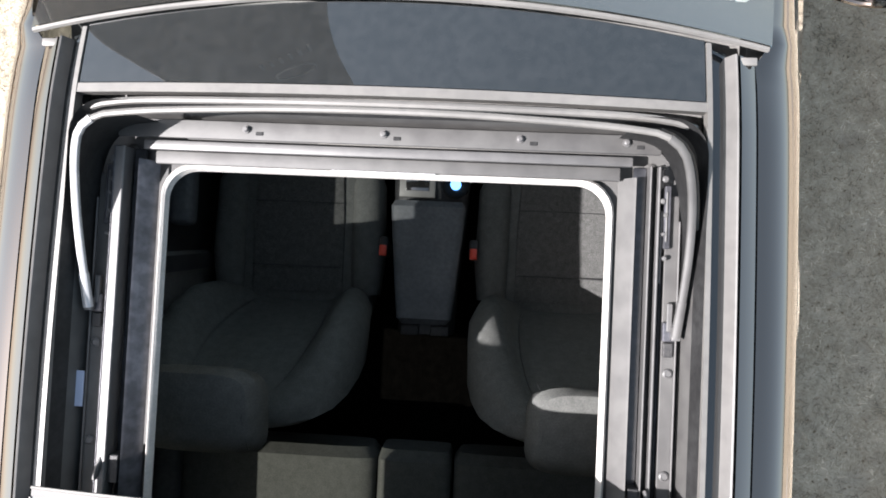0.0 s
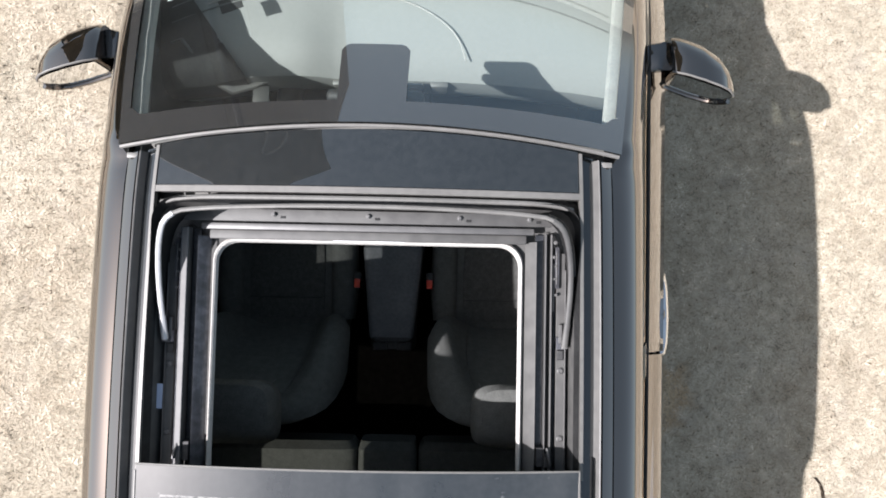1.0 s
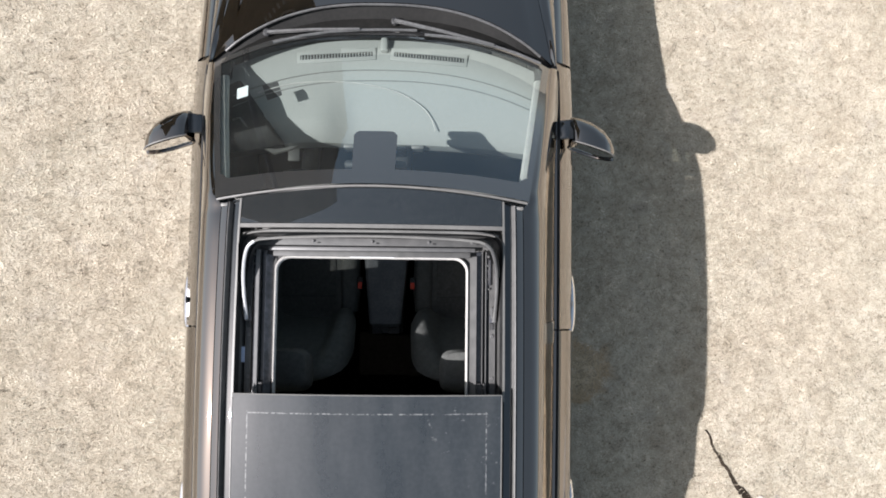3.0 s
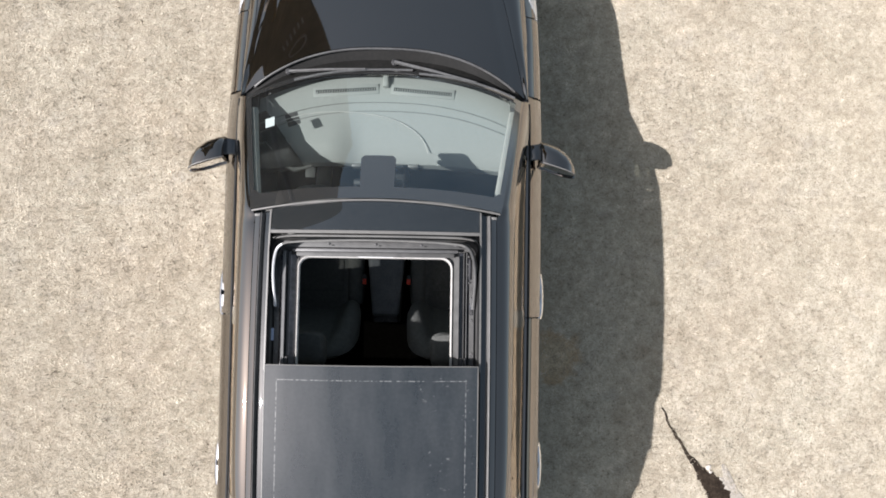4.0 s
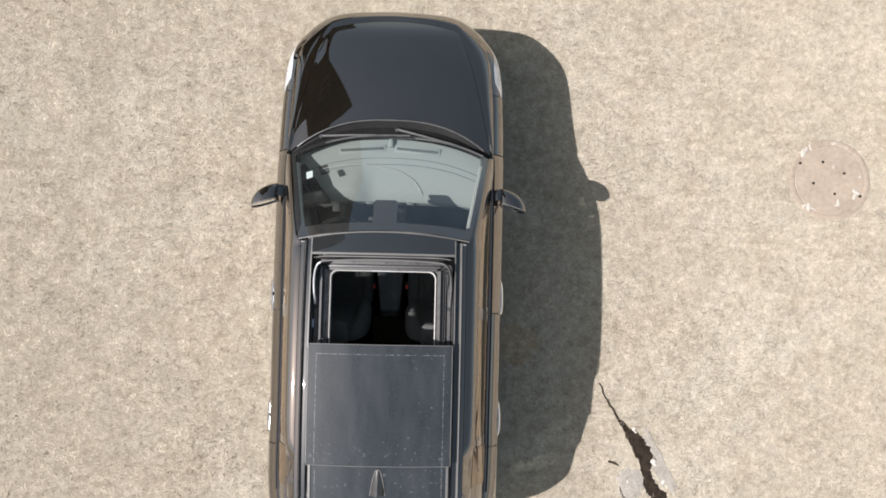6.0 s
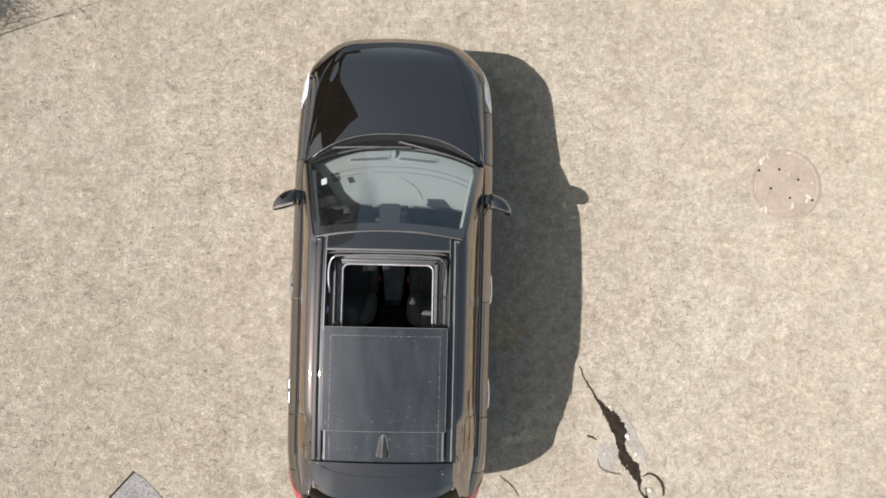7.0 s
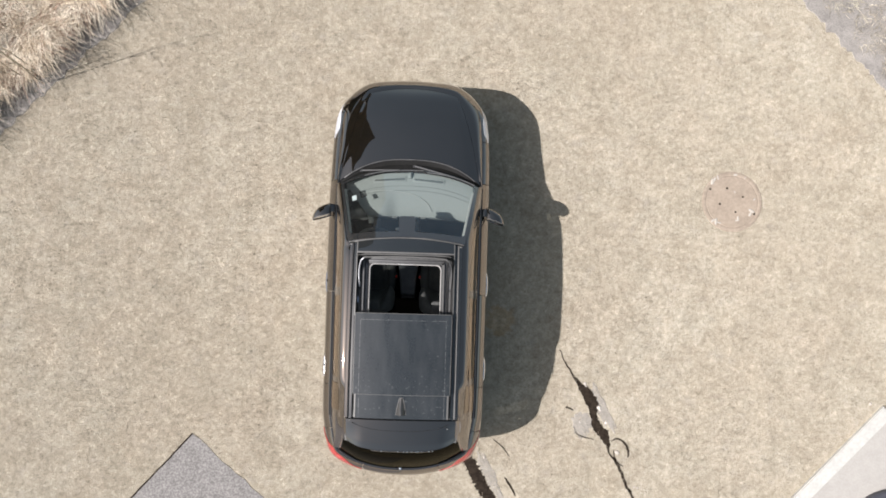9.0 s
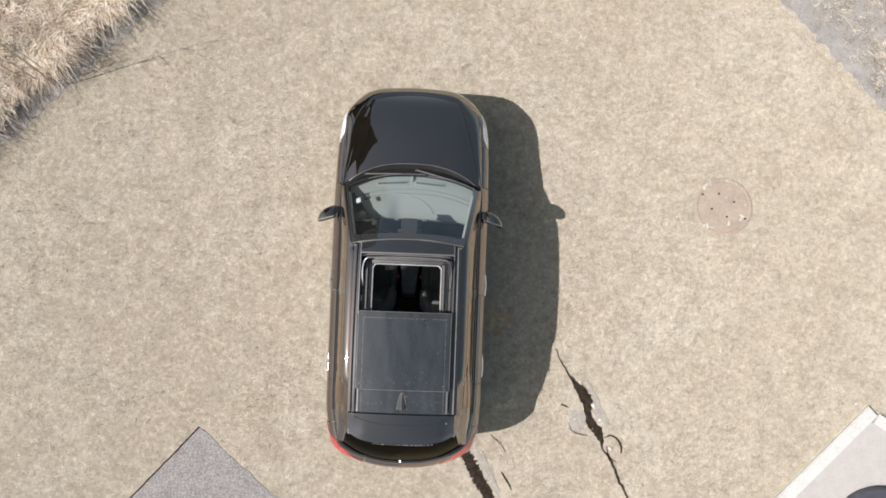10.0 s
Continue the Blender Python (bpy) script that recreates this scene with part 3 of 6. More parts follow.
def ws_pt(a, b, off=0.0):
    """Windscreen: a across, b from cowl to roof."""
    bot = Vector((a * 0.762, 1.262 - 0.185 * abs(a) ** 2.4, 1.072 + 0.035 * a * a))
    top = Vector((a * 0.607, 0.458 - 0.058 * a * a, 1.575 - 0.038 * a * a))
    p = bot.lerp(top, b)
    p += Vector((0, 0.55, 0.83)) * (0.022 * math.sin(math.pi * b) + off)
    return p


part("windscreen", grid([[ws_pt(-1 + 2 * i / 40, j / 24) for i in range(41)] for j in range(25)]), WINDSCREEN, car, "clear curved windscreen reflecting the sky").visible_shadow = True
b = bmesh.new()


def band_top(a):
    """Lower edge of the black border along the roof, with rounded corners."""
    return 0.928 - 0.030 * a * a - 0.035 * smooth01((abs(a) - 0.915) / 0.05)


def band_low(a):
    return 0.052 - 0.01 * abs(a)


def band_strip(a0, a1, na, lo, hi, nb):
    add_grid(b, [[ws_pt(lerp(a0, a1, i / na), lerp(lo(lerp(a0, a1, i / na)), hi(lerp(a0, a1, i / na)), j / nb), 0.003) for i in range(na + 1)] for j in range(nb + 1)])


band_strip(-1, 1, 80, band_top, lambda a: 1.0, 6)
band_strip(-1, 1, 80, lambda a: 0.0, band_low, 3)
band_strip(-1, -0.962, 3, band_low, band_top, 24)
band_strip(0.962, 1, 3, band_low, band_top, 24)
band_strip(-0.135, 0.135, 16, lambda a: 0.722 + 0.022 * smooth01((abs(a) - 0.11) / 0.025), band_top, 8)
part("windscreen_band", b, FRIT, car, "black border band of the windscreen")
part("windscreen_trim", tube([ws_pt(-0.99 + 1.98 * i / 40, 1.012, 0.003) for i in range(41)], 0.0050, 6), SATIN, car, "bright trim line along the windscreen top")
rows = []
for k in range(25):
    a = -1 + 2 * k / 24
    h = hood_pt(a, 0) + Vector((0, 0.012, -0.02))
    g = ws_pt(a * 0.99, 0.0, 0.0) + Vector((0, -0.01, -0.006))
    m1 = h.lerp(g, 0.5) - Vector((0, 0, 0.025))
    rows.append([h, m1, g])
part("cowl", sheet(rows, 0.03), COWLBLACK, car, "black plastic cowl below the windscreen")
# pale colour stands in for the reflection on the bonnet's rear lip
part("bonnet_lip_sheen", tube([hood_pt(-0.93 + 1.86 * k / 30, 0) + Vector((0, -0.008, -0.004)) for k in range(31)], 0.006, 6), BLADE, car, "rear lip of the bonnet, coloured pale grey for its reflection")


def wiper(a0, b0, a1, b1, base):
    w = new("wiper")
    w.parent = car
    w["label"] = "black windscreen wiper with metal arm"
    p0, p1 = ws_pt(a0, b0, 0.018), ws_pt(a1, b1, 0.016)
    pts = [ws_pt(lerp(a0, a1, t), lerp(b0, b1, t), 0.014) for t in (0, 0.2, 0.4, 0.6, 0.8, 1)]
    part("blade", tube(pts, 0.0065, 6, 1.0), BLADE, w, "grey wiper blade")
    mid = pts[2] + Vector((0, 0, 0.012))
    part("arm", tube([base, Vector(base).lerp(mid, 0.5) + Vector((0, 0, 0.012)), mid], [0.011, 0.008, 0.006], 6), BLADE, w, "grey wiper arm")


wiper(0.95, 0.015, 0.25, 0.050, (0.05, 1.300, 1.085))
wiper(0.20, 0.020, -0.66, 0.040, (-0.54, 1.235, 1.078))
for x in (0.05, -0.54):
    part("wiper_pivot", lathe([(0.020, 0.0), (0.018, 0.012), (0.010, 0.018)], (x, 1.300 if x > 0 else 1.235, 1.070), "z", 14), PLASTIC, car, "round wiper pivot cap")

# roof and greenhouse
RAIL = [(0.79, 1.10, 1.05), (0.715, 0.80, 1.29), (0.648, 0.50, 1.478), (0.636, 0.25, 1.522), (0.63, -0.3, 1.54), (0.624, -0.85, 1.527),
        (0.614, -1.13, 1.480), (0.606, -1.38, 1.450), (0.608, -1.56, 1.395), (0.632, -1.70, 1.27), (0.685, -1.82, 1.10), (0.69, -1.84, 1.075)]
RAILPTS = spline(RAIL, 121)


def rail_at(y, s=1):
    i = min(range(121), key=lambda k: abs(RAILPTS[k].y - y))
    j = min(max(i, 1), 119)
    a, c = (RAILPTS[j - 1], RAILPTS[j]) if RAILPTS[j].y <= y else (RAILPTS[j], RAILPTS[j + 1])
    t = 0 if abs(a.y - c.y) < 1e-6 else min(max((a.y - y) / (a.y - c.y), 0), 1)
    p = a.lerp(c, t)
    return Vector((s * p.x, p.y, p.z))


def roof_z(x, y):
    ax = abs(x)
    return curve(y, [(-1.75, 1.485), (-1.4, 1.562), (-0.9, 1.612), (-0.3, 1.630), (0.25, 1.610), (0.47, 1.575)]) - 0.034 * (ax / 0.5) ** 2 - 2.2 * max(0, ax - 0.5) ** 2


def roof_panel(name, x0, x1, y0, y1, mat, t=0.012, lift=0.0, nx=12, ny=16, label="", front=None, rear=None):
    rows = []
    for j in range(ny + 1):
        r = []
        for i in range(nx + 1):
            x = lerp(x0, x1, i / nx)
            ya = front(x) if front else y1
            yb = rear(x) if rear else y0
            y = lerp(yb, ya, j / ny)
            r.append(Vector((x, y, roof_z(x, y) + lift)))
        rows.append(r)
    return part(name, sheet(rows, t), mat, car, label)


def ws_top_y(x):
    return 0.442 - 0.058 * (x / 0.607) ** 2


roof_panel("front_roof_panel", -0.498, 0.498, 0.302, 0.44, ROOFGLASS, 0.01, front=ws_top_y, label="glossy dark fixed panel ahead of the sunroof")
roof_panel("front_panel_trim", -0.505, 0.505, 0.285, 0.300, SATIN, 0.02, 0.002, ny=3, label="bright trim along the front panel edge")
SLIDE = 0.032
roof_panel("sunroof_glass", -0.494, 0.494, -1.155, -0.331, DUSTYGLASS, 0.008, SLIDE, nx=16, ny=20, label="dusty dark sunroof glass slid back over the roof")
edge = [(x, -0.331, roof_z(x, -0.331) + SLIDE) for x in span(-0.494, 0.494, 20)] + [(0.494, y, roof_z(0.494, y) + SLIDE) for y in span(-0.36, -1.135, 20)]
edge += [(x, -1.155, roof_z(x, -1.155) + SLIDE) for x in span(0.494, -0.494, 20)] + [(-0.494, y, roof_z(0.494, y) + SLIDE) for y in span(-1.135, -0.345, 20)]
part("glass_edge", tube(edge, 0.0026, 5), SATIN, car, "thin pale edge of the sunroof glass")
roof_panel("rear_roof_glass", -0.482, 0.482, -1.405, -1.0, DUSTYGLASS, 0.01, -0.004, label="fixed dark rear roof glass")
for s in (-1, 1):
    roof_panel("roof_side", s * 0.508, s * 0.541, -1.412, 0.40, ROOFGLASS, 0.03, -0.021, nx=4, ny=30, front=lambda x: ws_top_y(x) - 0.004, label="dark channel floor beside the sunroof")
    rib = [[Vector((s * x, y, roof_z(x, y) + dz)) for x, dz in ((0.5385, -0.021), (0.5400, -0.017), (0.5480, 0.0025), (0.5505, 0.0045), (0.5520, 0.0035))] for y in [lerp(ws_top_y(0.545) - 0.010, -1.405, k / 40) for k in range(41)]]
    part("roof_rib", grid(rib), RIBGREY, car, "sloping inner face of the roof moulding")
    roof_panel("roof_moulding", s * 0.5555, s * 0.5815, -1.405, 0.385, PAINT, 0.018, 0.0050, nx=6, ny=30, front=lambda x: ws_top_y(x) - 0.010, label="painted roof moulding strip")
    roof_panel("roof_gutter", s * 0.5522, s * 0.5553, -1.405, 0.385, RUBBER, 0.010, -0.008, nx=2, ny=30, front=lambda x: ws_top_y(x) - 0.010, label="black rubber gutter beside the moulding")
    part("moulding_cap", box((s * 0.569, ws_top_y(0.569) - 0.017, roof_z(0.569, 0.37) + 0.006), (0.027, 0.013, 0.006), 0.002), SATIN, car, "pale end cap of the roof moulding")
    roof_panel("side_trim", s * 0.500, s * 0.508, -0.36, ws_top_y(0.5) - 0.004, SATIN, 0.02, 0.003, nx=2, ny=30, label="bright trim strip beside the sunroof")
    roof_panel("rear_glass_edge", s * 0.467, s * 0.483, -1.40, -1.16, SATIN, 0.012, 0.003, nx=2, ny=8)

def spoiler_rear(x):
    return -1.74 + 0.09 * (abs(x) / 0.56) ** 4


def spoiler_z(x, y):
    return roof_z(x, y) - 0.035 * smooth01((abs(x) - 0.40) / 0.165) * smooth01((-1.40 - y) / 0.22)


rows = []
for j in range(15):
    row = []
    for i in range(33):
        x = lerp(-0.565, 0.565, i / 32)
        y = lerp(-1.420, spoiler_rear(x), j / 14)
        row.append(Vector((x, y, spoiler_z(x, y) - 0.010 * smooth01((j - 11) / 3))))
    rows.append(row)
part("spoiler", sheet(rows, 0.035), PAINT, car, "painted rear roof spoiler")
part("spoiler_seam", tube([(x, -1.455 - 0.075 * (1 - (abs(x) / 0.50) ** 3), roof_z(x, -1.455 - 0.075 * (1 - (abs(x) / 0.50) ** 3))) for x in [-0.5 + k / 20 for k in range(21)]], 0.0022, 5), RUBBER, car, "thin joint line across the spoiler")
for x in (-0.525, 0.48):
    part("washer_nozzle", lathe([(0.006, -0.004), (0.006, 0.003), (0.003, 0.006)], (x, -1.43 if x < 0 else -1.50, roof_z(x, -1.45) + 0.002), "z", 10), CHROME, car)

def rear_glass_pt(a, b):
    top = Vector((a * 0.580, -1.700 + 0.11 * a * a, 1.448 - 0.030 * a * a))
    bot = Vector((a * 0.665, -2.015 + 0.190 * abs(a) ** 2.5, 1.082 + 0.015 * a * a))
    return top.lerp(bot, b) + Vector((0, -0.8, 0.5)) * 0.03 * math.sin(math.pi * b)


part("rear_window", grid([[rear_glass_pt(-1 + 2 * i / 24, j / 12) for i in range(25)] for j in range(13)]), REARGLASS, car, "dark curved rear window")
part("rear_window_frame", tube([rear_glass_pt(-1 + 2 * i / 24, 1.0) for i in range(25)], 0.005, 6), PIANO, car)
# bar of chrome beads, added to make the sun glints along the spoiler edge
lamp = new("spoiler_glints")
lamp.parent = car
lamp["label"] = "narrow bar of chrome beads added for glints under the spoiler edge"
part("bead_bar", tube([(x, spoiler_rear(x) - 0.006, spoiler_z(x, spoiler_rear(x)) - 0.020) for x in [-0.30 + 0.03 * k for k in range(21)]], 0.009, 6), PIANO, lamp)
for x in (-0.19, -0.02, 0.04, 0.075, 0.12, 0.165, 0.19, 0.225, 0.30, 0.335):
    part("lens", lathe([(0.007, -0.003), (0.0068, 0.003), (0.004, 0.0065), (0.001, 0.0075)], (x, spoiler_rear(x) - 0.009, spoiler_z(x, spoiler_rear(x)) - 0.013), "z", 9), CHROME, lamp, "small chrome bead added as a glint")
part("rear_wiper_cap", lathe([(0.016, 0.0), (0.014, 0.010), (0.006, 0.014)], rear_glass_pt(0.0, 0.97) + Vector((0, 0, 0.005)), "z", 12), CHROME, car, "small bright wiper cap")

for s in (-1, 1):
    pts = [Vector((s * p.x, p.y, p.z)) for p in RAILPTS]
    rows = []
    for k in range(71):
        y = lerp(1.09, -1.42, k / 70)
        r0 = rail_at(y, s)
        if y > ws_top_y(0.6) - 0.006:
            bb = min(range(101), key=lambda q: abs(ws_pt(1.0, q / 100).y - y)) / 100
            inn = ws_pt(s * 1.0, bb, 0.002)
        else:
            xi = 0.5825
            inn = Vector((s * xi, y, roof_z(xi, y) + 0.001))
        blend = smooth01((0.42 - y) / 0.10)
        tail = smooth01((-1.02 - y) / 0.13)
        out = r0 + Vector((s * 0.044, 0, -0.045))
        mid = Vector((s * lerp(abs(r0.x) + 0.012, abs(r0.x) + 0.016, blend), y, lerp(inn.z - 0.002, r0.z + 0.024, 0.5 + 0.5 * blend)))
        crest = inn + Vector((s * 0.002 * blend, 0, 0.004 * blend))
        mid.x = lerp(mid.x, s * (0.664 - 0.035 * tail), blend)
        mid.z = lerp(mid.z, roof_z(0.588, y) - 0.004 - 0.060 * tail, blend * (1 - smooth01((-1.30 - y) / 0.12)))
        rows.append([inn - Vector((0, 0, 0.004))] + [crest * (1 - t) ** 2 + mid * (2 * t * (1 - t)) + out * t * t for t in [q / 16 for q in range(17)]])
    part("roof_rail", grid(rows), PAINT, car, "smooth painted roof side rail and front pillar")
    # upper side: doors' window frames, panes and pillars
    def belt(y, sgn=s):
        return skin(u_at_y(y), 1.0, sgn, -0.004)

    def pane(name, y0, y1, mat, n=16, label="", inset=0.012, t0=0.0, t1=1.0):
        rows = []
        for k in range(n + 1):
            y = lerp(y0, y1, k / n)
            lo, hi = belt(y), rail_at(y, s)
            rows.append([lo.lerp(hi, t) + Vector((s * (0.028 * math.sin(math.pi * t) - inset), 0, 0)) for t in [lerp(t0, t1, q / 8) for q in range(9)]])
        return part(name, grid(rows), mat, car, label)

    pane("window_corner", 1.03, 0.755, PIANO, 5, "gloss black corner panel ahead of the door window", 0.008)
    pane("front_side_window", 0.76, -0.08, SIDEGLASS, t1=0.87, label="lightly tinted front side window")
    pane("rear_side_window", -0.15, -1.02, TINTED, t1=0.87, label="tinted rear side window")
    pane("window_frame", 0.82, -1.02, PAINT, 24, "painted upper frame of the door windows", 0.009, 0.86, 1.0)
    pane("pillar_cover", -0.075, -0.155, PIANO, 3, "gloss black pillar cover", 0.008)
    pane("rear_pillar", -1.015, -1.84, PAINT, 30, "painted rear quarter and pillar", 0.010)
    pane("quarter_window", -1.075, -1.36, PRIVACY, 10, "dark rear quarter window", 0.006, 0.16, 0.78)
    line = [belt(lerp(1.08, -1.45, k / 40)) + Vector((s * 0.006, 0, 0.004)) for k in range(41)]
    part("window_sill_trim", tube(line, 0.006, 6), RUBBER, car, "black rubber strip below the side windows")
    top = [rail_at(lerp(0.95, -1.40, k / 40), s) + Vector((s * 0.022, 0, -0.022)) for k in range(41)]
    part("window_top_trim", tube(top, 0.005, 6), PIANO, car, "black rubber strip above the side windows")
    # rear corner between window, spoiler and pillar
    inner = spline([(s * 0.5655, -1.42, spoiler_z(0.565, -1.42) - 0.004), (s * 0.5655, -1.52, spoiler_z(0.565, -1.52) - 0.006), (s * 0.5660, -1.60, spoiler_z(0.565, -1.60) - 0.010)] + [rear_glass_pt(s, q) for q in (0.25, 0.6, 1.0)], 19)
    outer = [rail_at(lerp(-1.40, -1.86, k / 18), s) for k in range(19)]
    part("rear_pillar_inner", grid([[a, a.lerp(o, 0.5) + Vector((0, -0.004, 0.006)), o] for a, o in zip(inner, outer)]), PAINT, car)


def door_handle(y, s):
    h = new("door_handle")
    h.parent = car
    h["label"] = "chrome door handle"
    z = 0.985
    base = skin(u_at_y(y), (z - 0.22) / (curve(y, ZTOP) - 0.22), s)
    bx = base.x
    part("grip", tube(spline([(bx - s * 0.013, y + 0.125, z), (bx - s * 0.006, y + 0.085, z), (bx - s * 0.002, y + 0.02, z), (bx - s * 0.002, y - 0.05, z), (bx - s * 0.006, y - 0.10, z), (bx - s * 0.013, y - 0.125, z)], 22), 0.017, 10, 1.1), HANDLE, h)
    part("recess", lathe([(0.026, -0.002), (0.022, 0.002)], (bx - s * 0.004, y, z), "x", 16), PIANO, h)


for s in (-1, 1):
    door_handle(0.0, s), door_handle(-0.93, s)


def door_mirror(s):
    m = new("door_mirror")
    m.parent = car
    m["label"] = "dark bronze door mirror on a black foot"
    prof = [(0.862, 0.850, 0.734, 1.162, 1.050), (0.872, 0.852, 0.728, 1.172, 1.036), (0.90, 0.846, 0.720, 1.180, 1.028), (0.95, 0.828, 0.704, 1.184, 1.024), (1.0, 0.795, 0.688, 1.180, 1.030),
            (1.03, 0.758, 0.679, 1.168, 1.044), (1.048, 0.722, 0.672, 1.150, 1.066), (1.056, 0.700, 0.670, 1.132, 1.086)]
    rows, top, pane_rows = [], [], []
    for x, yf, yr, zt, zb in prof:
        ring = []
        for k in range(15):
            a = radians(90 - 180 * k / 14)
            c, sn = max(math.cos(a), 0.0), math.sin(a)
            ring.append((s * x, yr + (yf - yr) * c ** 0.62, (zt + zb) / 2 + (zt - zb) / 2 * math.copysign(abs(sn) ** 0.75, sn)))
        rows.append(ring)
        top.append((s * x, yr - 0.001, zt - 0.002))
        pane_rows.append([(s * x, yr - 0.0035, lerp(zt, zb, t)) for t in (0.12, 0.88)])
    bm = grid(rows, closed=True)
    bm.verts.ensure_lookup_table()
    bmesh.ops.contextual_create(bm, geom=bm.verts[:15]), bmesh.ops.contextual_create(bm, geom=bm.verts[-15:])
    part("housing", bm, PAINT, m)
    part("foot", loft([((s * 0.785, 0.80, 1.04), 0.05, 0.045, 0), ((s * 0.82, 0.80, 1.07), 0.05, 0.045, 0), ((s * 0.868, 0.80, 1.10), 0.035, 0.045, 0)], 14), PIANO, m, "gloss black mirror foot")
    part("mirror_pane", grid(pane_rows[1:-1]), MIRROR, m, "mirror glass")
    part("lower_rim", tube([(s * x, yr - 0.006, zb + 0.006) for x, _, yr, _, zb in prof], 0.008, 8), PAINT, m, "painted lower rim of the mirror")
    part("mirror_rim", tube(top, 0.0035, 6), SATIN, m, "pale rear edge of the mirror housing")


for s in (-1, 1):
    door_mirror(s)

fin = new("antenna_fin")
fin.parent = car
fin["label"] = "dark shark fin antenna"
rows = []
for k in range(11):
    t = k / 10
    y = lerp(-1.185, -1.362, t)
    w = 0.010 + 0.042 * t ** 0.6
    h = 0.005 + 0.066 * t ** 1.3 * (1 - 0.25 * max(0, t - 0.85) / 0.15)
    z0 = roof_z(0, y) - 0.006
    rows.append([Vector((-w, y, z0)), Vector((-w * 0.72, y, z0 + h * 0.35)), Vector((-w * 0.3, y, z0 + h * 0.85)), Vector((0, y, z0 + h)), Vector((w * 0.3, y, z0 + h * 0.85)), Vector((w * 0.72, y, z0 + h * 0.35)), Vector((w, y, z0))])
bm = grid(rows)
bm.verts.ensure_lookup_table()
bm.faces.new(bm.verts[-7:])
part("fin", bm, FINGREY, fin)
part("fin_rim", tube([r[0] + Vector((0, 0, 0.005)) for r in reversed(rows)] + [r[-1] + Vector((0, 0, 0.005)) for r in rows], 0.0035, 6), SATIN, fin, "pale rim round the foot of the antenna")

# ---- sunroof frame ----
def frame_band(name, outer, inner, mat, label=""):
    bm = bmesh.new()
    add_grid(bm, [outer, inner], closed=True)
    return part(name, bm, mat, car, label)


def rr(x, y1, r, z, y0=-0.46):
    return rounded_rect(-x, x, y0, y1, r, z)


frame_band("roof_opening_seal", rr(0.500, 0.272, 0.055, 1.588), rr(0.492, 0.262, 0.055, 1.560), RUBBER, "black rubber seal round the roof opening")
bm = bmesh.new()
add_grid(bm, [rr(0.493, 0.263, 0.055, 1.562), rr(0.488, 0.258, 0.055, 1.535), rr(0.484, 0.254, 0.055, 1.508), rr(0.462, 0.234, 0.05, 1.508), rr(0.440, 0.215, 0.045, 1.506), rr(0.395, 0.205, 0.045, 1.506), rr(0.369, 0.177, 0.05, 1.504)], closed=True)
part("sunroof_pan", bm, STEEL, car, "grey steel pan of the sunroof frame")
part("front_lip", tube([(x, 0.2735 - 0.02 * (abs(x) / 0.5) ** 12, roof_z(x, 0.275) - 0.004) for x in [-0.485 + 0.97 * k / 30 for k in range(31)]], 0.006, 8), SATIN, car, "rounded bright lip of the roof opening")
# front plate with its screws and steps
part("front_plate", box((0.0, 0.236, 1.546), (0.88, 0.030, 0.006), 0.002), STEEL, car, "grey metal front plate")
part("front_step", box((0.0, 0.209, 1.542), (0.795, 0.016, 0.010), 0.003), ALLOY, car, "bright front rail")
part("front_ledge", box((0.0, 0.190, 1.534), (0.76, 0.022, 0.008), 0.003), STEEL, car)
for x in (-0.225, 0.0, 0.218, 0.385):
    sc = new("screw")
    sc.parent = car
    b = lathe([(0.0065, 0), (0.0065, 0.003), (0.0045, 0.003), (0.0045, 0.007), (0.003, 0.008)], (x, 0.238, 1.549), "z", 10)
    part("screw_head", b, ALLOY, sc, "bright screw head")
    part("slot", box((x + 0.022, 0.232, 1.5495), (0.012, 0.006, 0.002), 0.0008, 1), RUBBER, sc, "dark slot in the plate")
# lining edge round the opening
bm = bmesh.new()
add_grid(bm, [rr(0.375, 0.184, 0.055, 1.520), rr(0.371, 0.180, 0.053, 1.526), rr(0.367, 0.175, 0.05, 1.523), rr(0.364, 0.172, 0.05, 1.512), rr(0.372, 0.178, 0.05, 1.502)], closed=True)
part("opening_edge", bm, LINING, car, "pale cloth edge of the roof opening")
part("centre_badge_plate", box((0.0, 0.183, 1.533), (0.17, 0.012, 0.004), 0.0015), WHITE, car, "white plate at the middle of the front edge")
for x in (-0.11, 0.115):
    part("front_clip", box((x, 0.184, 1.534), (0.045, 0.011, 0.004), 0.001), STEEL, car)

# wind deflector bar with its two arms
defl = new("wind_deflector")
defl.parent = car
half = [(-0.472, -0.062, 1.548), (-0.478, 0.05, 1.576), (-0.474, 0.13, 1.602), (-0.460, 0.188, 1.630), (-0.442, 0.216, 1.646), (-0.405, 0.234, 1.652), (-0.2, 0.246, 1.660), (0, 0.249, 1.663)]
path = half + [(-x, y, z) for x, y, z in reversed(half[:-1])]
pts = spline(path, 80)
part("deflector_bar", tube([p for p in pts if abs(p.x) < 0.43], 0.0052, 8, 0.8), SATIN, defl, "satin bar of the wind deflector")
# left arm is coloured pale as sunlit, right arm darker as shaded
part("deflector_arm", tube([p for p in pts if p.x <= -0.425], 0.0070, 10, 0.8), SUNLITARM, defl, "metal wind deflector arm painted pale as sunlit")
part("deflector_arm", tube([p for p in pts if p.x >= 0.425], 0.0066, 10, 0.8), STEEL, defl, "metal wind deflector arm painted grey as shaded")
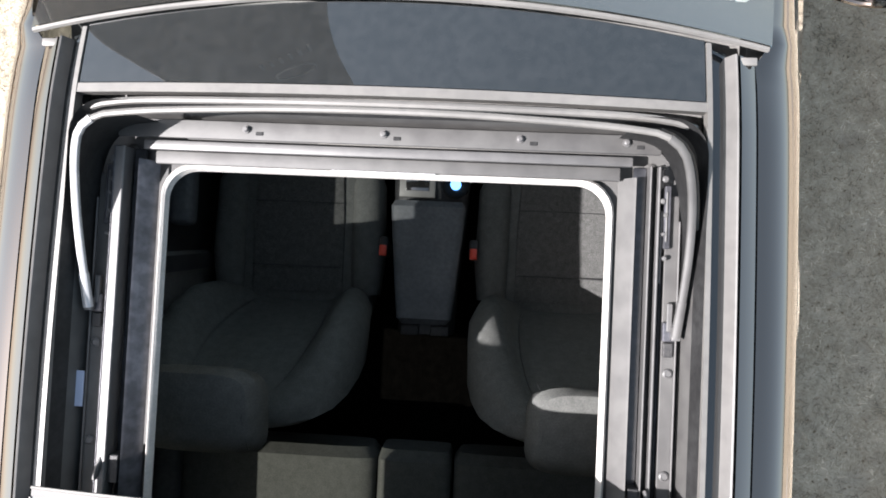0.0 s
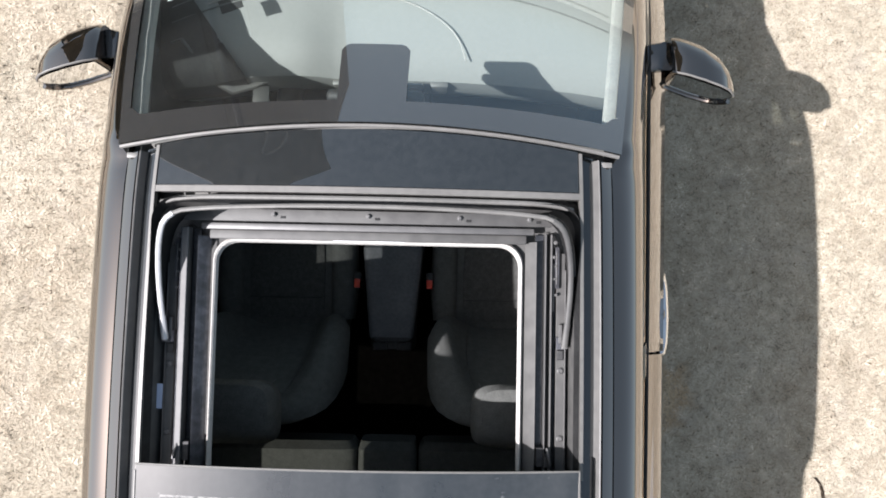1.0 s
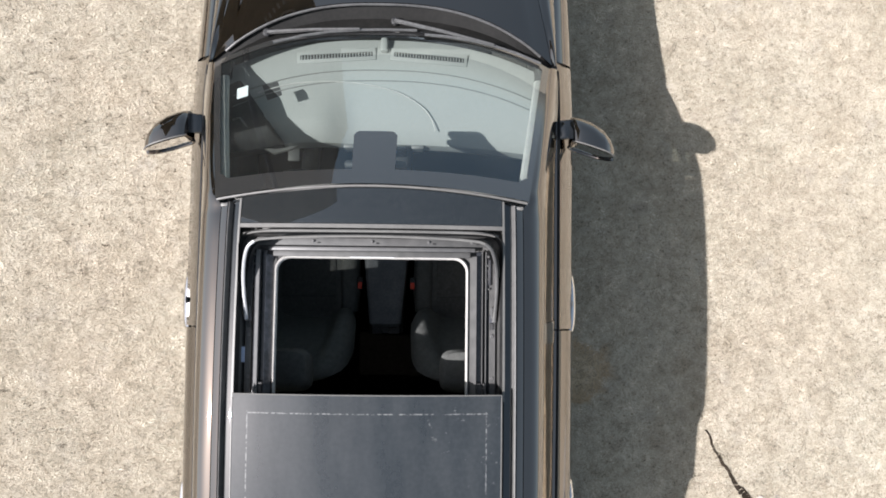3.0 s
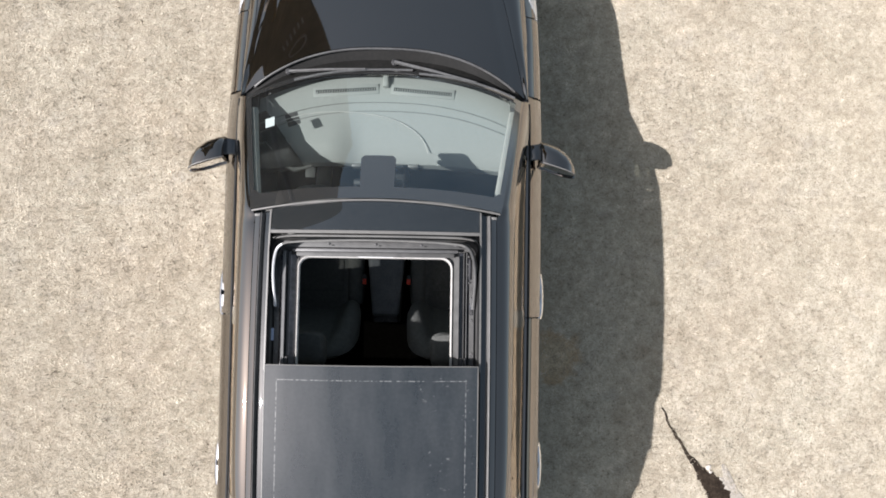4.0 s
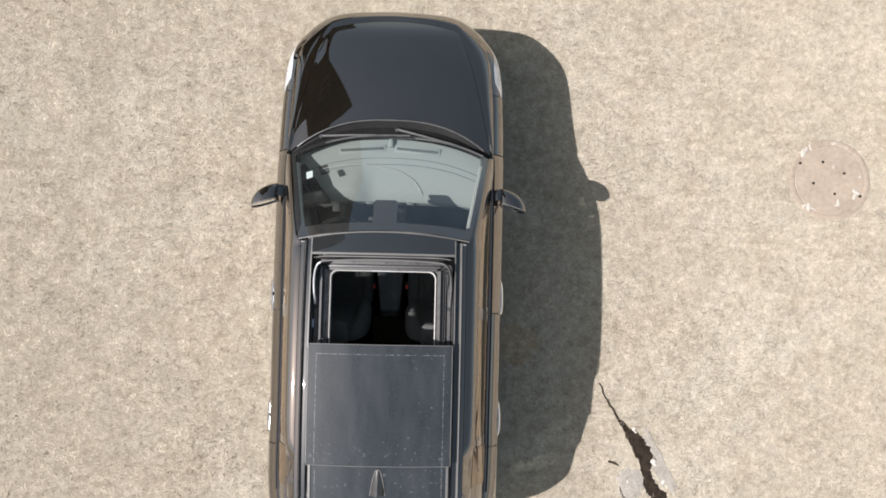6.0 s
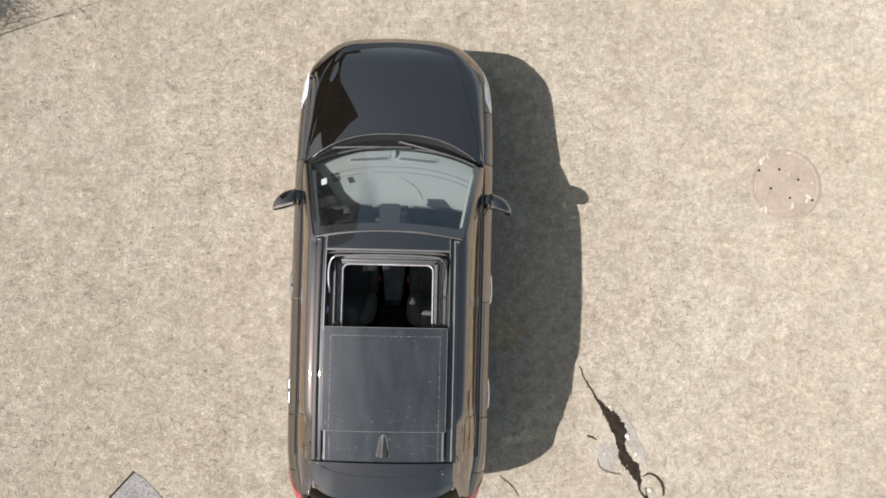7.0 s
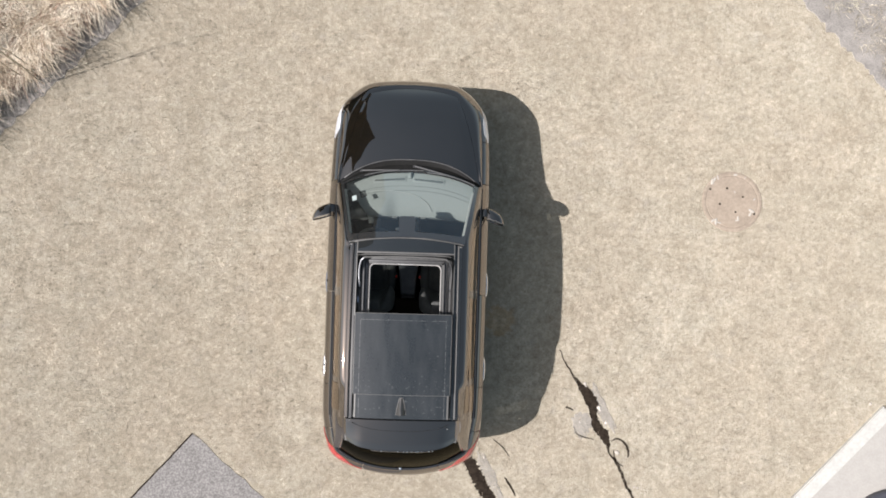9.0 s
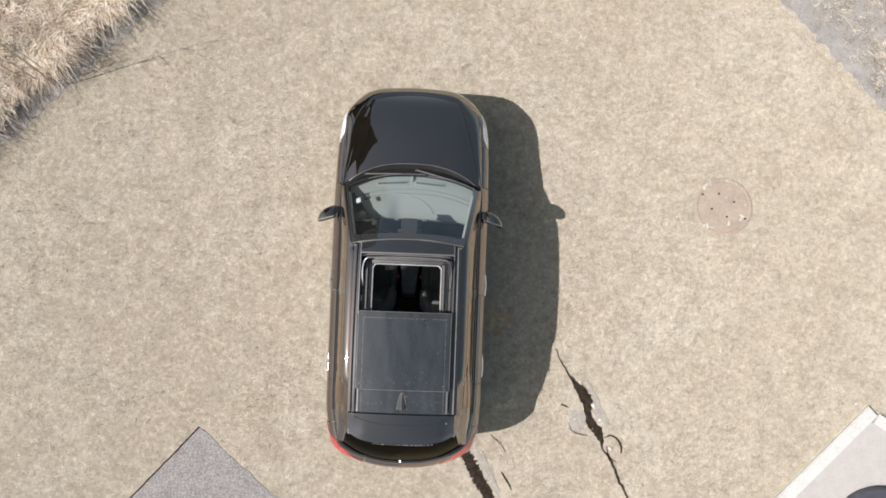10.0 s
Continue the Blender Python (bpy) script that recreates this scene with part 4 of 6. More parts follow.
part("corner_sleeve", tube([p + Vector((0.006, 0.002, -0.012)) for p in pts if p.x >= 0.40 and p.y > 0.10], 0.0085, 10), RUBBER, defl, "black rubber sleeve at the corner of the deflector")
for s in (-1, 1):
    part("arm_tip", box((s * 0.472, -0.057, 1.546), (0.015, 0.022, 0.011), 0.003), ALLOY, defl)
    part("arm_sleeve", tube([p for p in pts if p.x * s >= 0.45 and p.y < 0.0], 0.0084 if s < 0 else 0.0076, 10, 0.8), SUNLITARM if s < 0 else STEEL, defl, "thicker sleeve at the end of the arm")

for s in (-1, 1):
    edge = [p for p in pts if p.x * s >= 0.36]
    part("deflector_net", thick(grid([[p - Vector((0, 0, 0.003)) for p in edge], [Vector((p.x + s * 0.004, p.y + 0.010 * smooth01((p.y - 0.1) / 0.1), min(1.532, p.z - 0.006))) for p in edge]]), 0.001), RUBBER, defl, "black net below the deflector")

for s in (-1, 1):
    rail = new("sunroof_guide")
    rail.parent = car
    rail["label"] = "aluminium sunroof guide rail with dark tracks"
    L0, L1 = -0.46, 0.205
    def strip(name, x0, x1, z0, z1, mat, y0=L0, y1=L1, label=""):
        part(name, box((s * (x0 + x1) / 2, (y0 + y1) / 2, (z0 + z1) / 2), (abs(x1 - x0), y1 - y0, z1 - z0), 0.0015, 1), mat, rail, label)

    flange = [[Vector((s * x, y, z)) for x, z in ((0.380, 1.518), (0.3835, 1.5215), (0.4000, 1.5440), (0.4035, 1.5465), (0.4045, 1.5440))] for y in (L0, L1 - 0.02)]
    # left flange takes the darker steel to paint in its shade
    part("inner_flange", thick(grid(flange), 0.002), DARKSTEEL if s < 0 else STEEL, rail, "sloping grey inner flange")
    strip("inner_track", 0.4045, 0.4255, 1.512, 1.519, GLOSSTRACK, label="glossy dark inner channel")
    # left rib is built solid to give that side its wide sunlit strip
    if s < 0:
        strip("bright_rib", 0.4255, 0.4430, 1.520, 1.552, ALLOY, label="bright flat rib")
        strip("rib_groove", 0.4400, 0.4425, 1.551, 1.5532, DARKSTEEL)
    else:
        strip("inner_wall", 0.4255, 0.4285, 1.512, 1.544, ALLOY, label="bright inner wall of the track")
        strip("groove", 0.4285, 0.4385, 1.512, 1.524, RUBBER)
        strip("outer_wall", 0.4385, 0.4425, 1.512, 1.544, ALLOY, label="bright outer wall of the track")
    strip("track", 0.4425, 0.4545, 1.510, 1.518, GLOSSTRACK)
    strip("drive_cable", 0.4455, 0.4485, 1.518, 1.523, RUBBER, -0.46, 0.10, "black drive cable")
    strip("return_cable", 0.4505, 0.4530, 1.518, 1.5225, DARKSTEEL, -0.46, 0.04)
    strip("side_plate", 0.4545, 0.4760, 1.518, 1.531, STEEL, -0.46, 0.16, "grey flat plate beside the track")
    strip("plate_fold", 0.4745, 0.4775, 1.530, 1.536, ALLOY, -0.46, 0.12)
    strip("slider", 0.4440, 0.4490, 1.524, 1.536, ALLOY, 0.02, 0.135, "bright slider")
    strip("slider_shoe", 0.4500, 0.4600, 1.530, 1.541, DARKSTEEL, 0.075, 0.175, "dark slider shoe")
    strip("slider_spring", 0.4515, 0.4550, 1.540, 1.5435, ALLOY, 0.085, 0.165)
    strip("carriage", 0.4540, 0.4735, 1.530, 1.541, DARKSTEEL, -0.070, -0.040, "dark carriage")
    strip("carriage_foot", 0.4560, 0.4715, 1.530, 1.5375, PLASTIC, -0.095, -0.072)
    strip("carriage_rod", 0.4590, 0.4680, 1.534, 1.5425, ALLOY, -0.055, -0.010, "short bright rod")
    strip("end_block", 0.4080, 0.4250, 1.518, 1.545, PLASTIC, -0.345, -0.300, "black end block")
    strip("end_stop", 0.4275, 0.4400, 1.524, 1.551, PLASTIC, -0.345, -0.318, "black end stop")
    part("end_hook", tube([(s * 0.433, -0.300, 1.548), (s * 0.436, -0.318, 1.556), (s * 0.441, -0.338, 1.553)], [0.0030, 0.0042, 0.0034], 7), ALLOY, rail, "bright hooked end piece")
    for x, y, r in ((0.450, 0.185, 0.0055), (0.447, 0.150, 0.0045), (0.452, 0.128, 0.0040), (0.449, 0.098, 0.0035), (0.452, 0.060, 0.0040)):
        part("fixing", lathe([(r, 0), (r, 0.004), (r * 0.6, 0.006)], (s * x, y, 1.538), "z", 9), ALLOY, rail, "small bright fixing")
    part("guide_boss", lathe([(0.0105, 0), (0.0105, 0.004), (0.006, 0.007)], (s * 0.432, 0.203, 1.508), "z", 12), STEEL, rail, "round pressed boss in the pan")
    for y in (-0.121, -0.281):
        part("rivet", lathe([(0.0078, 0), (0.0078, 0.003), (0.0050, 0.005), (0.0046, 0.0035)], (s * 0.4650, y, 1.531), "z", 12), ALLOY, rail, "round rivet head")
part("paper_label", box((-0.4835, -0.197, 1.540), (0.015, 0.058, 0.002)), LABELBLUE, car, "pale blue paper label in the frame")

# ---- cabin ----
for s in (-1, 1):
    rows = [[Vector((s * x, y, z)) for x, z in ((0.40, 1.500), (0.50, 1.492), (0.58, 1.470), (0.62, 1.435), (0.652, 1.395))] for y in (0.36, 0.0, -0.5, -1.0, -1.40)]
    part("headliner_side", sheet(rows, 0.012), DIMLINING, car, "roof lining darkened to deepen the cabin shade")
part("headliner_front", sheet([[Vector((x, y, z - 0.03 * (x / 0.5) ** 2)) for x in [-0.58 + 0.116 * k for k in range(11)]] for y, z in ((0.18, 1.505), (0.30, 1.515), (0.40, 1.512), (0.465, 1.520))], 0.012), DIMLINING, car)
part("headliner_rear", sheet([[Vector((x, y, z - 0.03 * (x / 0.5) ** 2)) for x in [-0.58 + 0.116 * k for k in range(11)]] for y, z in ((-0.47, 1.535), (-1.0, 1.535), (-1.45, 1.50), (-1.66, 1.44))], 0.012), DIMLINING, car)
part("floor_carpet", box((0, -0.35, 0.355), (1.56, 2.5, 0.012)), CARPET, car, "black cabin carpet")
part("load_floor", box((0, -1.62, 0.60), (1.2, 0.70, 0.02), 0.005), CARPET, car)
for s in (-1, 1):
    for y0, y1 in ((0.98, -0.10), (-0.14, -1.10)):
        d = new("door_trim")
        d.parent = car
        part("trim_panel", box((s * 0.762, (y0 + y1) / 2, 0.715), (0.05, y0 - y1, 0.70), 0.012), PLASTIC, d, "black plastic door lining")
        part("armrest", box((s * 0.700, (y0 + y1) / 2 - 0.08, 0.72), (0.07, 0.48, 0.06), 0.02, 3), LEATHER, d)

# pillar lining made wider than the pillar so it shades the front seats
for s in (-1, 1):
    rows = []
    for z, x, y1, y0 in ((0.45, 0.745, 0.075, -0.20), (0.75, 0.742, 0.055, -0.18), (1.02, 0.725, 0.028, -0.31), (1.25, 0.688, 0.004, -0.33), (1.40, 0.655, -0.012, -0.34), (1.46, 0.630, -0.02, -0.34)):
        rows.append([Vector((s * (x + 0.010), y1, z)), Vector((s * (x - 0.022), y1 - 0.03, z)), Vector((s * (x - 0.026), (y0 + y1) / 2, z)), Vector((s * (x - 0.022), y0 + 0.03, z)), Vector((s * (x + 0.010), y0, z))])
    part("middle_pillar_lining", grid(rows), DIMLINING, car, "inner lining of the middle pillar, widened rearward to block sun")
    part("seat_belt", thick(grid([[Vector((s * 0.690, 0.0 + 0.05 * t - w, lerp(1.28, 0.50, t))) for w in (0.0, 0.046)] for t in (0, 0.5, 1)]), 0.0015), PLASTIC, car, "black seat belt strap")

dash = new("dashboard")
dash.parent = car
prof = [(1.235, 1.005), (1.15, 1.02), (1.0, 1.018), (0.86, 1.012), (0.78, 0.995), (0.745, 0.965), (0.735, 0.90), (0.755, 0.80), (0.80, 0.62), (0.86, 0.45)]
rows = []
for y, z in prof:
    row = []
    for i in range(41):
        x = -0.75 + 1.5 * i / 40
        yy = y - (0.16 * abs(x / 0.75) ** 2.4 if y > 0.9 else 0.05 * abs(x / 0.75) ** 2.4)
        bulge = 0.055 * math.exp(-((x + 0.37) / 0.17) ** 4) * math.exp(-((y - 0.82) / 0.14) ** 4)
        row.append(Vector((x, yy, z + bulge)))
    rows.append(row)
part("dash_body", grid(rows), DASH, dash, "grey textured dashboard top")
for x0, x1, skew in ((-0.41, -0.04, 0.075), (0.03, 0.39, -0.075)):
    dv = new("demist_vent")
    dv.parent = dash
    part("vent_frame", box(((x0 + x1) / 2, 1.150, 1.021), (x1 - x0, 0.058, 0.006), 0.002, 2, Euler((0, 0, skew))), DASH, dv, "grey demister vent frame")
    part("vent_grille", box(((x0 + x1) / 2, 1.150, 1.0235), (x1 - x0 - 0.03, 0.022, 0.003), 0.001, 2, Euler((0, 0, skew))), PLASTIC, dv, "narrow black demister grille")
    for q in range(24):
        x = lerp(x0 + 0.024, x1 - 0.024, q / 23)
        part("vent_slat", box((x, 1.150 + skew * (x - (x0 + x1) / 2), 1.0255), (0.0035, 0.024, 0.004)), DASH, dv)
for y, z in ((1.085, 1.0225), (1.035, 1.0215)):
    part("dash_groove", tube([(x, y - 0.16 * abs(x / 0.75) ** 2.4, z) for x in [-0.70 + 1.40 * k / 50 for k in range(51)]], 0.0028, 5), VENT, dash, "dark line following the dashboard edge")
# black panel: instrument hood plus painted pillar shade, cut along the shade's diagonal
hood_rows = []
for y, z in prof[1:8]:
    row = []
    for i in range(25):
        x = -0.735 + 0.275 * i / 24
        yy = y - (0.16 * abs(x / 0.75) ** 2.4 if y > 0.9 else 0.05 * abs(x / 0.75) ** 2.4)
        yy = min(yy, 1.10 - 1.40 * (x + 0.72))
        row.append(Vector((x, yy - 0.004, z + 0.005 + 0.055 * math.exp(-((x + 0.37) / 0.17) ** 4) * math.exp(-((y - 0.82) / 0.14) ** 4))))
    hood_rows.append(row)
part("hood_and_pillar_shade", grid(hood_rows), PLASTIC, dash, "black instrument hood and painted pillar shade at the driver end of the dashboard")
part("sensor", loft([((0.0, 1.168, 1.022), 0.012, 0.008, 90), ((0.0, 1.175, 1.028), 0.019, 0.016, 90), ((0.0, 1.215, 1.030), 0.019, 0.018, 90), ((0.0, 1.235, 1.028), 0.015, 0.012, 90)], 16, 3), DASH, dash, "small rounded sensor housing")
part("pad_seam", tube([(x, y, 1.0225) for x, y in spline([(-0.587, 0.965), (-0.50, 0.995), (-0.39, 1.018), (-0.20, 1.026), (-0.08, 1.015), (0.042, 0.989), (0.12, 0.955), (0.188, 0.906), (0.225, 0.855), (0.244, 0.797)], 50)], 0.0028, 5), LINING, dash, "pale stitched seam on the dashboard pad")
part("speaker_cover", box((-0.52, 0.98, 1.020), (0.075, 0.075, 0.004), 0.002, 1, Euler((0, 0, radians(20)))), PLASTIC, dash, "black square cover")
part("display", box((0.0, 0.712, 0.955), (0.22, 0.018, 0.10), 0.012, 3, Euler((radians(-14), 0, 0))), PIANO, dash, "gloss black centre display")
part("trim_sweep", tube([(-0.628, 0.80, 0.975), (-0.58, 0.742, 0.965), (-0.515, 0.708, 0.955), (-0.45, 0.722, 0.965), (-0.385, 0.742, 0.975)], [0.012, 0.022, 0.020, 0.016, 0.008], 8, 0.6), SATIN, dash, "silver trim sweep at the dashboard end")
part("switch_panel", box((-0.425, 0.690, 0.955), (0.055, 0.06, 0.014), 0.005), SATIN, dash, "pale switch panel")
part("pillar_handle", tube([(-0.70, 0.835, 1.02), (-0.665, 0.845, 1.03), (-0.62, 0.79, 1.0)], 0.005, 6), SATIN, dash)
for x in (-0.16, 0.16):
    v = part("air_vent", box((x, 0.735, 0.92), (0.06, 0.02, 0.10), 0.006), SATIN, dash, "silver framed air vent")

wheel_ob = new("steering_wheel")
wheel_ob.parent = car
C = Vector((-0.37, 0.50, 0.90))
tiltm = Euler((radians(62), 0, 0)).to_matrix()
ring = [C + tiltm @ Vector((0.185 * math.cos(k * math.tau / 40), 0.185 * math.sin(k * math.tau / 40), 0)) for k in range(41)]
part("rim", tube(ring, 0.016, 8), PLASTIC, wheel_ob, "black steering wheel rim")
bm = bmesh.new()
add_lathe(bm, [(0.02, -0.05), (0.075, -0.03), (0.08, 0.0), (0.06, 0.018), (0.01, 0.024)], (0, 0, 0), "z", 20)
bmesh.ops.transform(bm, matrix=Matrix.Translation(C) @ tiltm.to_4x4(), verts=bm.verts)
part("hub", bm, PLASTIC, wheel_ob)
for a in (0, 180, 270):
    d = Vector((math.cos(radians(a)), math.sin(radians(a)), 0))
    part("spoke", tube([C + tiltm @ (d * 0.06), C + tiltm @ (d * 0.18)], 0.016, 8, 0.6), SATIN, wheel_ob, "silver spoke")
part("column", tube([C + tiltm @ Vector((0, 0, -0.03)), C + tiltm @ Vector((0, 0, -0.30))], 0.045, 12), PLASTIC, wheel_ob)
for s in (-1, 1):
    part("stalk", tube([C + tiltm @ Vector((s * 0.04, 0.01, -0.07)), C + tiltm @ Vector((s * 0.19, 0.02, -0.05))], [0.009, 0.012], 8), PLASTIC, wheel_ob)

vm = new("rear_view_mirror")
vm.parent = car
part("mirror_shell", box((0.0, 0.555, 1.43), (0.25, 0.035, 0.075), 0.015, 3), PLASTIC, vm, "black rear-view mirror shell")
part("stem", tube([(0, 0.57, 1.45), (0, 0.62, 1.475)], 0.014, 8), PLASTIC, vm)
part("camera_cover", box((0, 0.59, 1.445), (0.12, 0.16, 0.03), 0.012, 3, Euler((radians(-32), 0, 0))), PLASTIC, vm, "black cover at the windscreen top")
for s in (-1, 1):
    part("sun_visor", box((s * 0.31, 0.335, 1.478), (0.40, 0.13, 0.016), 0.006, 2, Euler((radians(-4), 0, 0))), LINING, car, "pale folded sun visor")
for s in (-1, 1):
    part("pillar_lining", tube([ws_pt(s * 0.955, q, -0.045) for q in (0.10, 0.3, 0.5, 0.7, 0.9)], 0.022, 8, 0.7), LINING, car, "pale inner pillar lining")
part("windscreen_sticker", thick(grid([[ws_pt(a, bb, -0.003) for a in (-0.865, -0.80)] for bb in (0.315, 0.395)]), 0.001), WHITE, car, "white paper sticker inside the windscreen", 0)

console = new("centre_console")
console.parent = car
part("console_body", loft([((0, -0.17, 0.46), 0.085, 0.10, 90), ((0, -0.05, 0.46), 0.09, 0.105, 90), ((0, 0.25, 0.47), 0.115, 0.105, 90), ((0, 0.5, 0.50), 0.12, 0.12, 90), ((0, 0.80, 0.58), 0.13, 0.16, 90)], 24, 6), PLASTIC, console, "black plastic centre console")
part("armrest", loft([((0, -0.135, 0.60), 0.066, 0.030, 90), ((0, -0.118, 0.605), 0.081, 0.042, 90), ((0, -0.02, 0.61), 0.090, 0.045, 90), ((0, 0.12, 0.61), 0.103, 0.045, 90), ((0, 0.21, 0.61), 0.110, 0.045, 90), ((0, 0.228, 0.61), 0.100, 0.032, 90)], 28, 7), LEATHER, console, "grey padded console armrest")
for x in (-0.045, 0.045):
    part("rear_vent", box((x, -0.158, 0.565), (0.055, 0.03, 0.012), 0.003), PLASTIC, console, "black rear air vent")
part("selector_plate", box((-0.04, 0.285, 0.585), (0.11, 0.085, 0.012), 0.004), SATIN, console, "silver selector plate")
part("selector_slot", box((-0.04, 0.285, 0.592), (0.07, 0.045, 0.004), 0.001), PIANO, console)
part("cup_holder", lathe([(0.042, 0.0), (0.042, 0.012), (0.034, 0.012), (0.034, 0.002)], (0.075, 0.285, 0.58), "z", 24), PIANO, console, "round black cup holder")
part("lit_button", lathe([(0.016, 0.0), (0.016, 0.006), (0.012, 0.008)], (0.075, 0.285, 0.592), "z", 16), BLUELIGHT, console, "blue lit round button")


def front_seat(x, mirror):
    seat = new("front_seat")
    seat.parent = car
    seat["label"] = "dark grey cloth front seat with padded bolsters and headrest"
    part("cushion", loft([((x, 0.36, 0.45), 0.20, 0.05, 90), ((x, 0.33, 0.455), 0.225, 0.075, 90), ((x, 0.15, 0.445), 0.235, 0.085, 90), ((x, -0.08, 0.43), 0.235, 0.085, 90), ((x, -0.14, 0.43), 0.22, 0.07, 90)], 28, 6), CLOTH, seat)
    part("cushion_insert", loft([((x, 0.34, 0.53), 0.135, 0.010, 90), ((x, 0.15, 0.527), 0.145, 0.012, 90), ((x, -0.06, 0.51), 0.145, 0.012, 90)], 20, 6), MESHCLOTH, seat, "woven seat insert")
    for sy in (0.22, 0.02):
        part("cushion_seam", tube([(x - 0.14, sy, 0.5385), (x + 0.14, sy, 0.5385)], 0.0022, 5), PLASTIC, seat)
    rows = []
    for z, yf, w, bulge, th in ((0.52, -0.075, 0.205, 0.02, 0.10), (0.56, -0.085, 0.235, 0.045, 0.12), (0.65, -0.110, 0.262, 0.080, 0.125), (0.75, -0.140, 0.275, 0.100, 0.125),
                                (0.85, -0.175, 0.275, 0.092, 0.12), (0.93, -0.210, 0.262, 0.066, 0.115), (0.99, -0.240, 0.240, 0.036, 0.105), (1.035, -0.268, 0.205, 0.012, 0.085), (1.062, -0.290, 0.165, 0.0, 0.060), (1.075, -0.305, 0.11, 0.0, 0.030)):
        ring = []
        for k in range(25):
            a = -1 + k / 12
            f = bulge * smooth01((abs(a) - 0.46) / 0.30) * math.sqrt(max(0.0, 1 - max(0.0, (abs(a) - 0.74) / 0.27) ** 2.2)) - 0.012 * (1 - a * a) * (bulge > 0)
            ring.append(Vector((x + a * w, yf + f, z + 0.02 * f)))
        for k in range(13):
            a = 1 - k / 6
            ring.append(Vector((x + a * w * 0.985, yf - th * (1 - 0.35 * abs(a) ** 4) - 0.01, z + 0.012)))
        rows.append(ring)
    bm = grid(rows, closed=True)
    bm.verts.ensure_lookup_table()
    n = len(rows[0])
    bm.faces.new(bm.verts[:n]), bm.faces.new(bm.verts[-n:])
    part("backrest", bm, CLOTH, seat, smooth=60)
    for k in (-1, 1):
        seam = [rows[q][12 + k * 6] + Vector((0, 0.003, 0)) for q in range(1, 8)]
        part("backrest_seam", tube(spline(seam, 30), 0.0010, 5), PLASTIC, seat, "stitched seam beside the bolster")
        part("cushion_bolster", loft([((x + k * 0.205, 0.34, 0.48), 0.035, 0.05, 90), ((x + k * 0.215, 0.28, 0.50), 0.05, 0.065, 90), ((x + k * 0.22, 0.05, 0.50), 0.052, 0.068, 90), ((x + k * 0.215, -0.06, 0.49), 0.045, 0.06, 90)], 18, 2.6), CLOTH, seat)
        part("headrest_post", tube([(x + k * 0.06, -0.325, 1.05), (x + k * 0.06, -0.31, 1.15)], 0.006, 8), CHROME, seat, "chrome headrest post")
    part("headrest", loft([((x, -0.312, 1.035), 0.09, 0.055, 10), ((x, -0.308, 1.055), 0.125, 0.080, 10), ((x, -0.294, 1.11), 0.142, 0.095, 8), ((x, -0.282, 1.165), 0.138, 0.090, 8), ((x, -0.278, 1.19), 0.120, 0.074, 8), ((x, -0.278, 1.198), 0.092, 0.052, 8)], 30, 4.5), CLOTH, seat, "padded grey headrest")
    for k in (-1, 1):
        part("headrest_seam", tube([(x + k * 0.112, -0.368, 1.06), (x + k * 0.118, -0.360, 1.16), (x + k * 0.112, -0.290, 1.194), (x + k * 0.118, -0.206, 1.165), (x + k * 0.118, -0.204, 1.09)], 0.0009, 5), PLASTIC, seat)
    for ob in seat.children_recursive:
        ob.location.z = 0.09 if ob.name.startswith(("headrest.", "headrest_seam")) or ob.name == "headrest" else 0.0
    b = new("seat_belt_buckle")
    b.parent = car
    part("buckle_body", box((x + mirror * 0.275, 0.09, 0.53), (0.028, 0.045, 0.10), 0.008, 2, Euler((radians(-15), 0, 0))), PLASTIC, b)
    part("release_button", box((x + mirror * 0.275, 0.078, 0.584), (0.022, 0.034, 0.010), 0.003, 2, Euler((radians(-15), 0, 0))), REDPLASTIC, b, "red release button")


front_seat(-0.412, 1)
front_seat(0.412, -1)

bench = new("rear_bench")
bench["label"] = "grey cloth rear bench seat"
bench.parent = car
for x, w in ((-0.40, 0.29), (0.0, 0.105), (0.40, 0.29)):
    part("bench_cushion", loft([((x, -0.49, 0.43), w * 0.94, 0.06, 90), ((x, -0.515, 0.435), w, 0.085, 90), ((x, -0.76, 0.425), w, 0.09, 90), ((x, -1.06, 0.41), w, 0.085, 90)], 26, 7), CLOTH, bench)
    part("bench_back", loft([((x, -1.03, 0.44), w, 0.07, 15), ((x, -1.10, 0.70), w, 0.08, 18), ((x, -1.17, 0.93), w * 0.97, 0.07, 20), ((x, -1.18, 0.97), w * 0.85, 0.04, 20)], 26, 6), CLOTH, bench)
    part("bench_headrest", loft([((x, -1.20, 0.97), 0.09, 0.03, 10), ((x, -1.195, 1.0), 0.11, 0.05, 10), ((x, -1.19, 1.08), 0.11, 0.05, 10), ((x, -1.19, 1.10), 0.08, 0.03, 10)], 20, 4), CLOTH, bench)
for ob in bench.children:
    ob.location.z = 0.19

# ---- round the car ----
ASPHALT = material("old_asphalt", (0.155, 0.144, 0.135), 0.9, 0, 0.2, 0, 0.12, 45, (0.285, 0.268, 0.25), 0.8, 120, mottle=6)
GRAVEL = material("grey_bed_soil", (0.20, 0.184, 0.165), 0.95, 0, 0.15, 0, 0.2, 90, (0.345, 0.315, 0.284), 0.9, 60, mottle=4)
CONCRETE = material("pale_concrete", (0.37, 0.345, 0.31), 0.85, 0, 0.2, 0, 0.05, 40, (0.40, 0.375, 0.34), 0.2, 150)
KERBWHITE = material("white_kerb_paint", (0.53, 0.51, 0.465), 0.7, 0, 0.3, 0, 0.06, 30, (0.46, 0.445, 0.405), 0.2, 200)
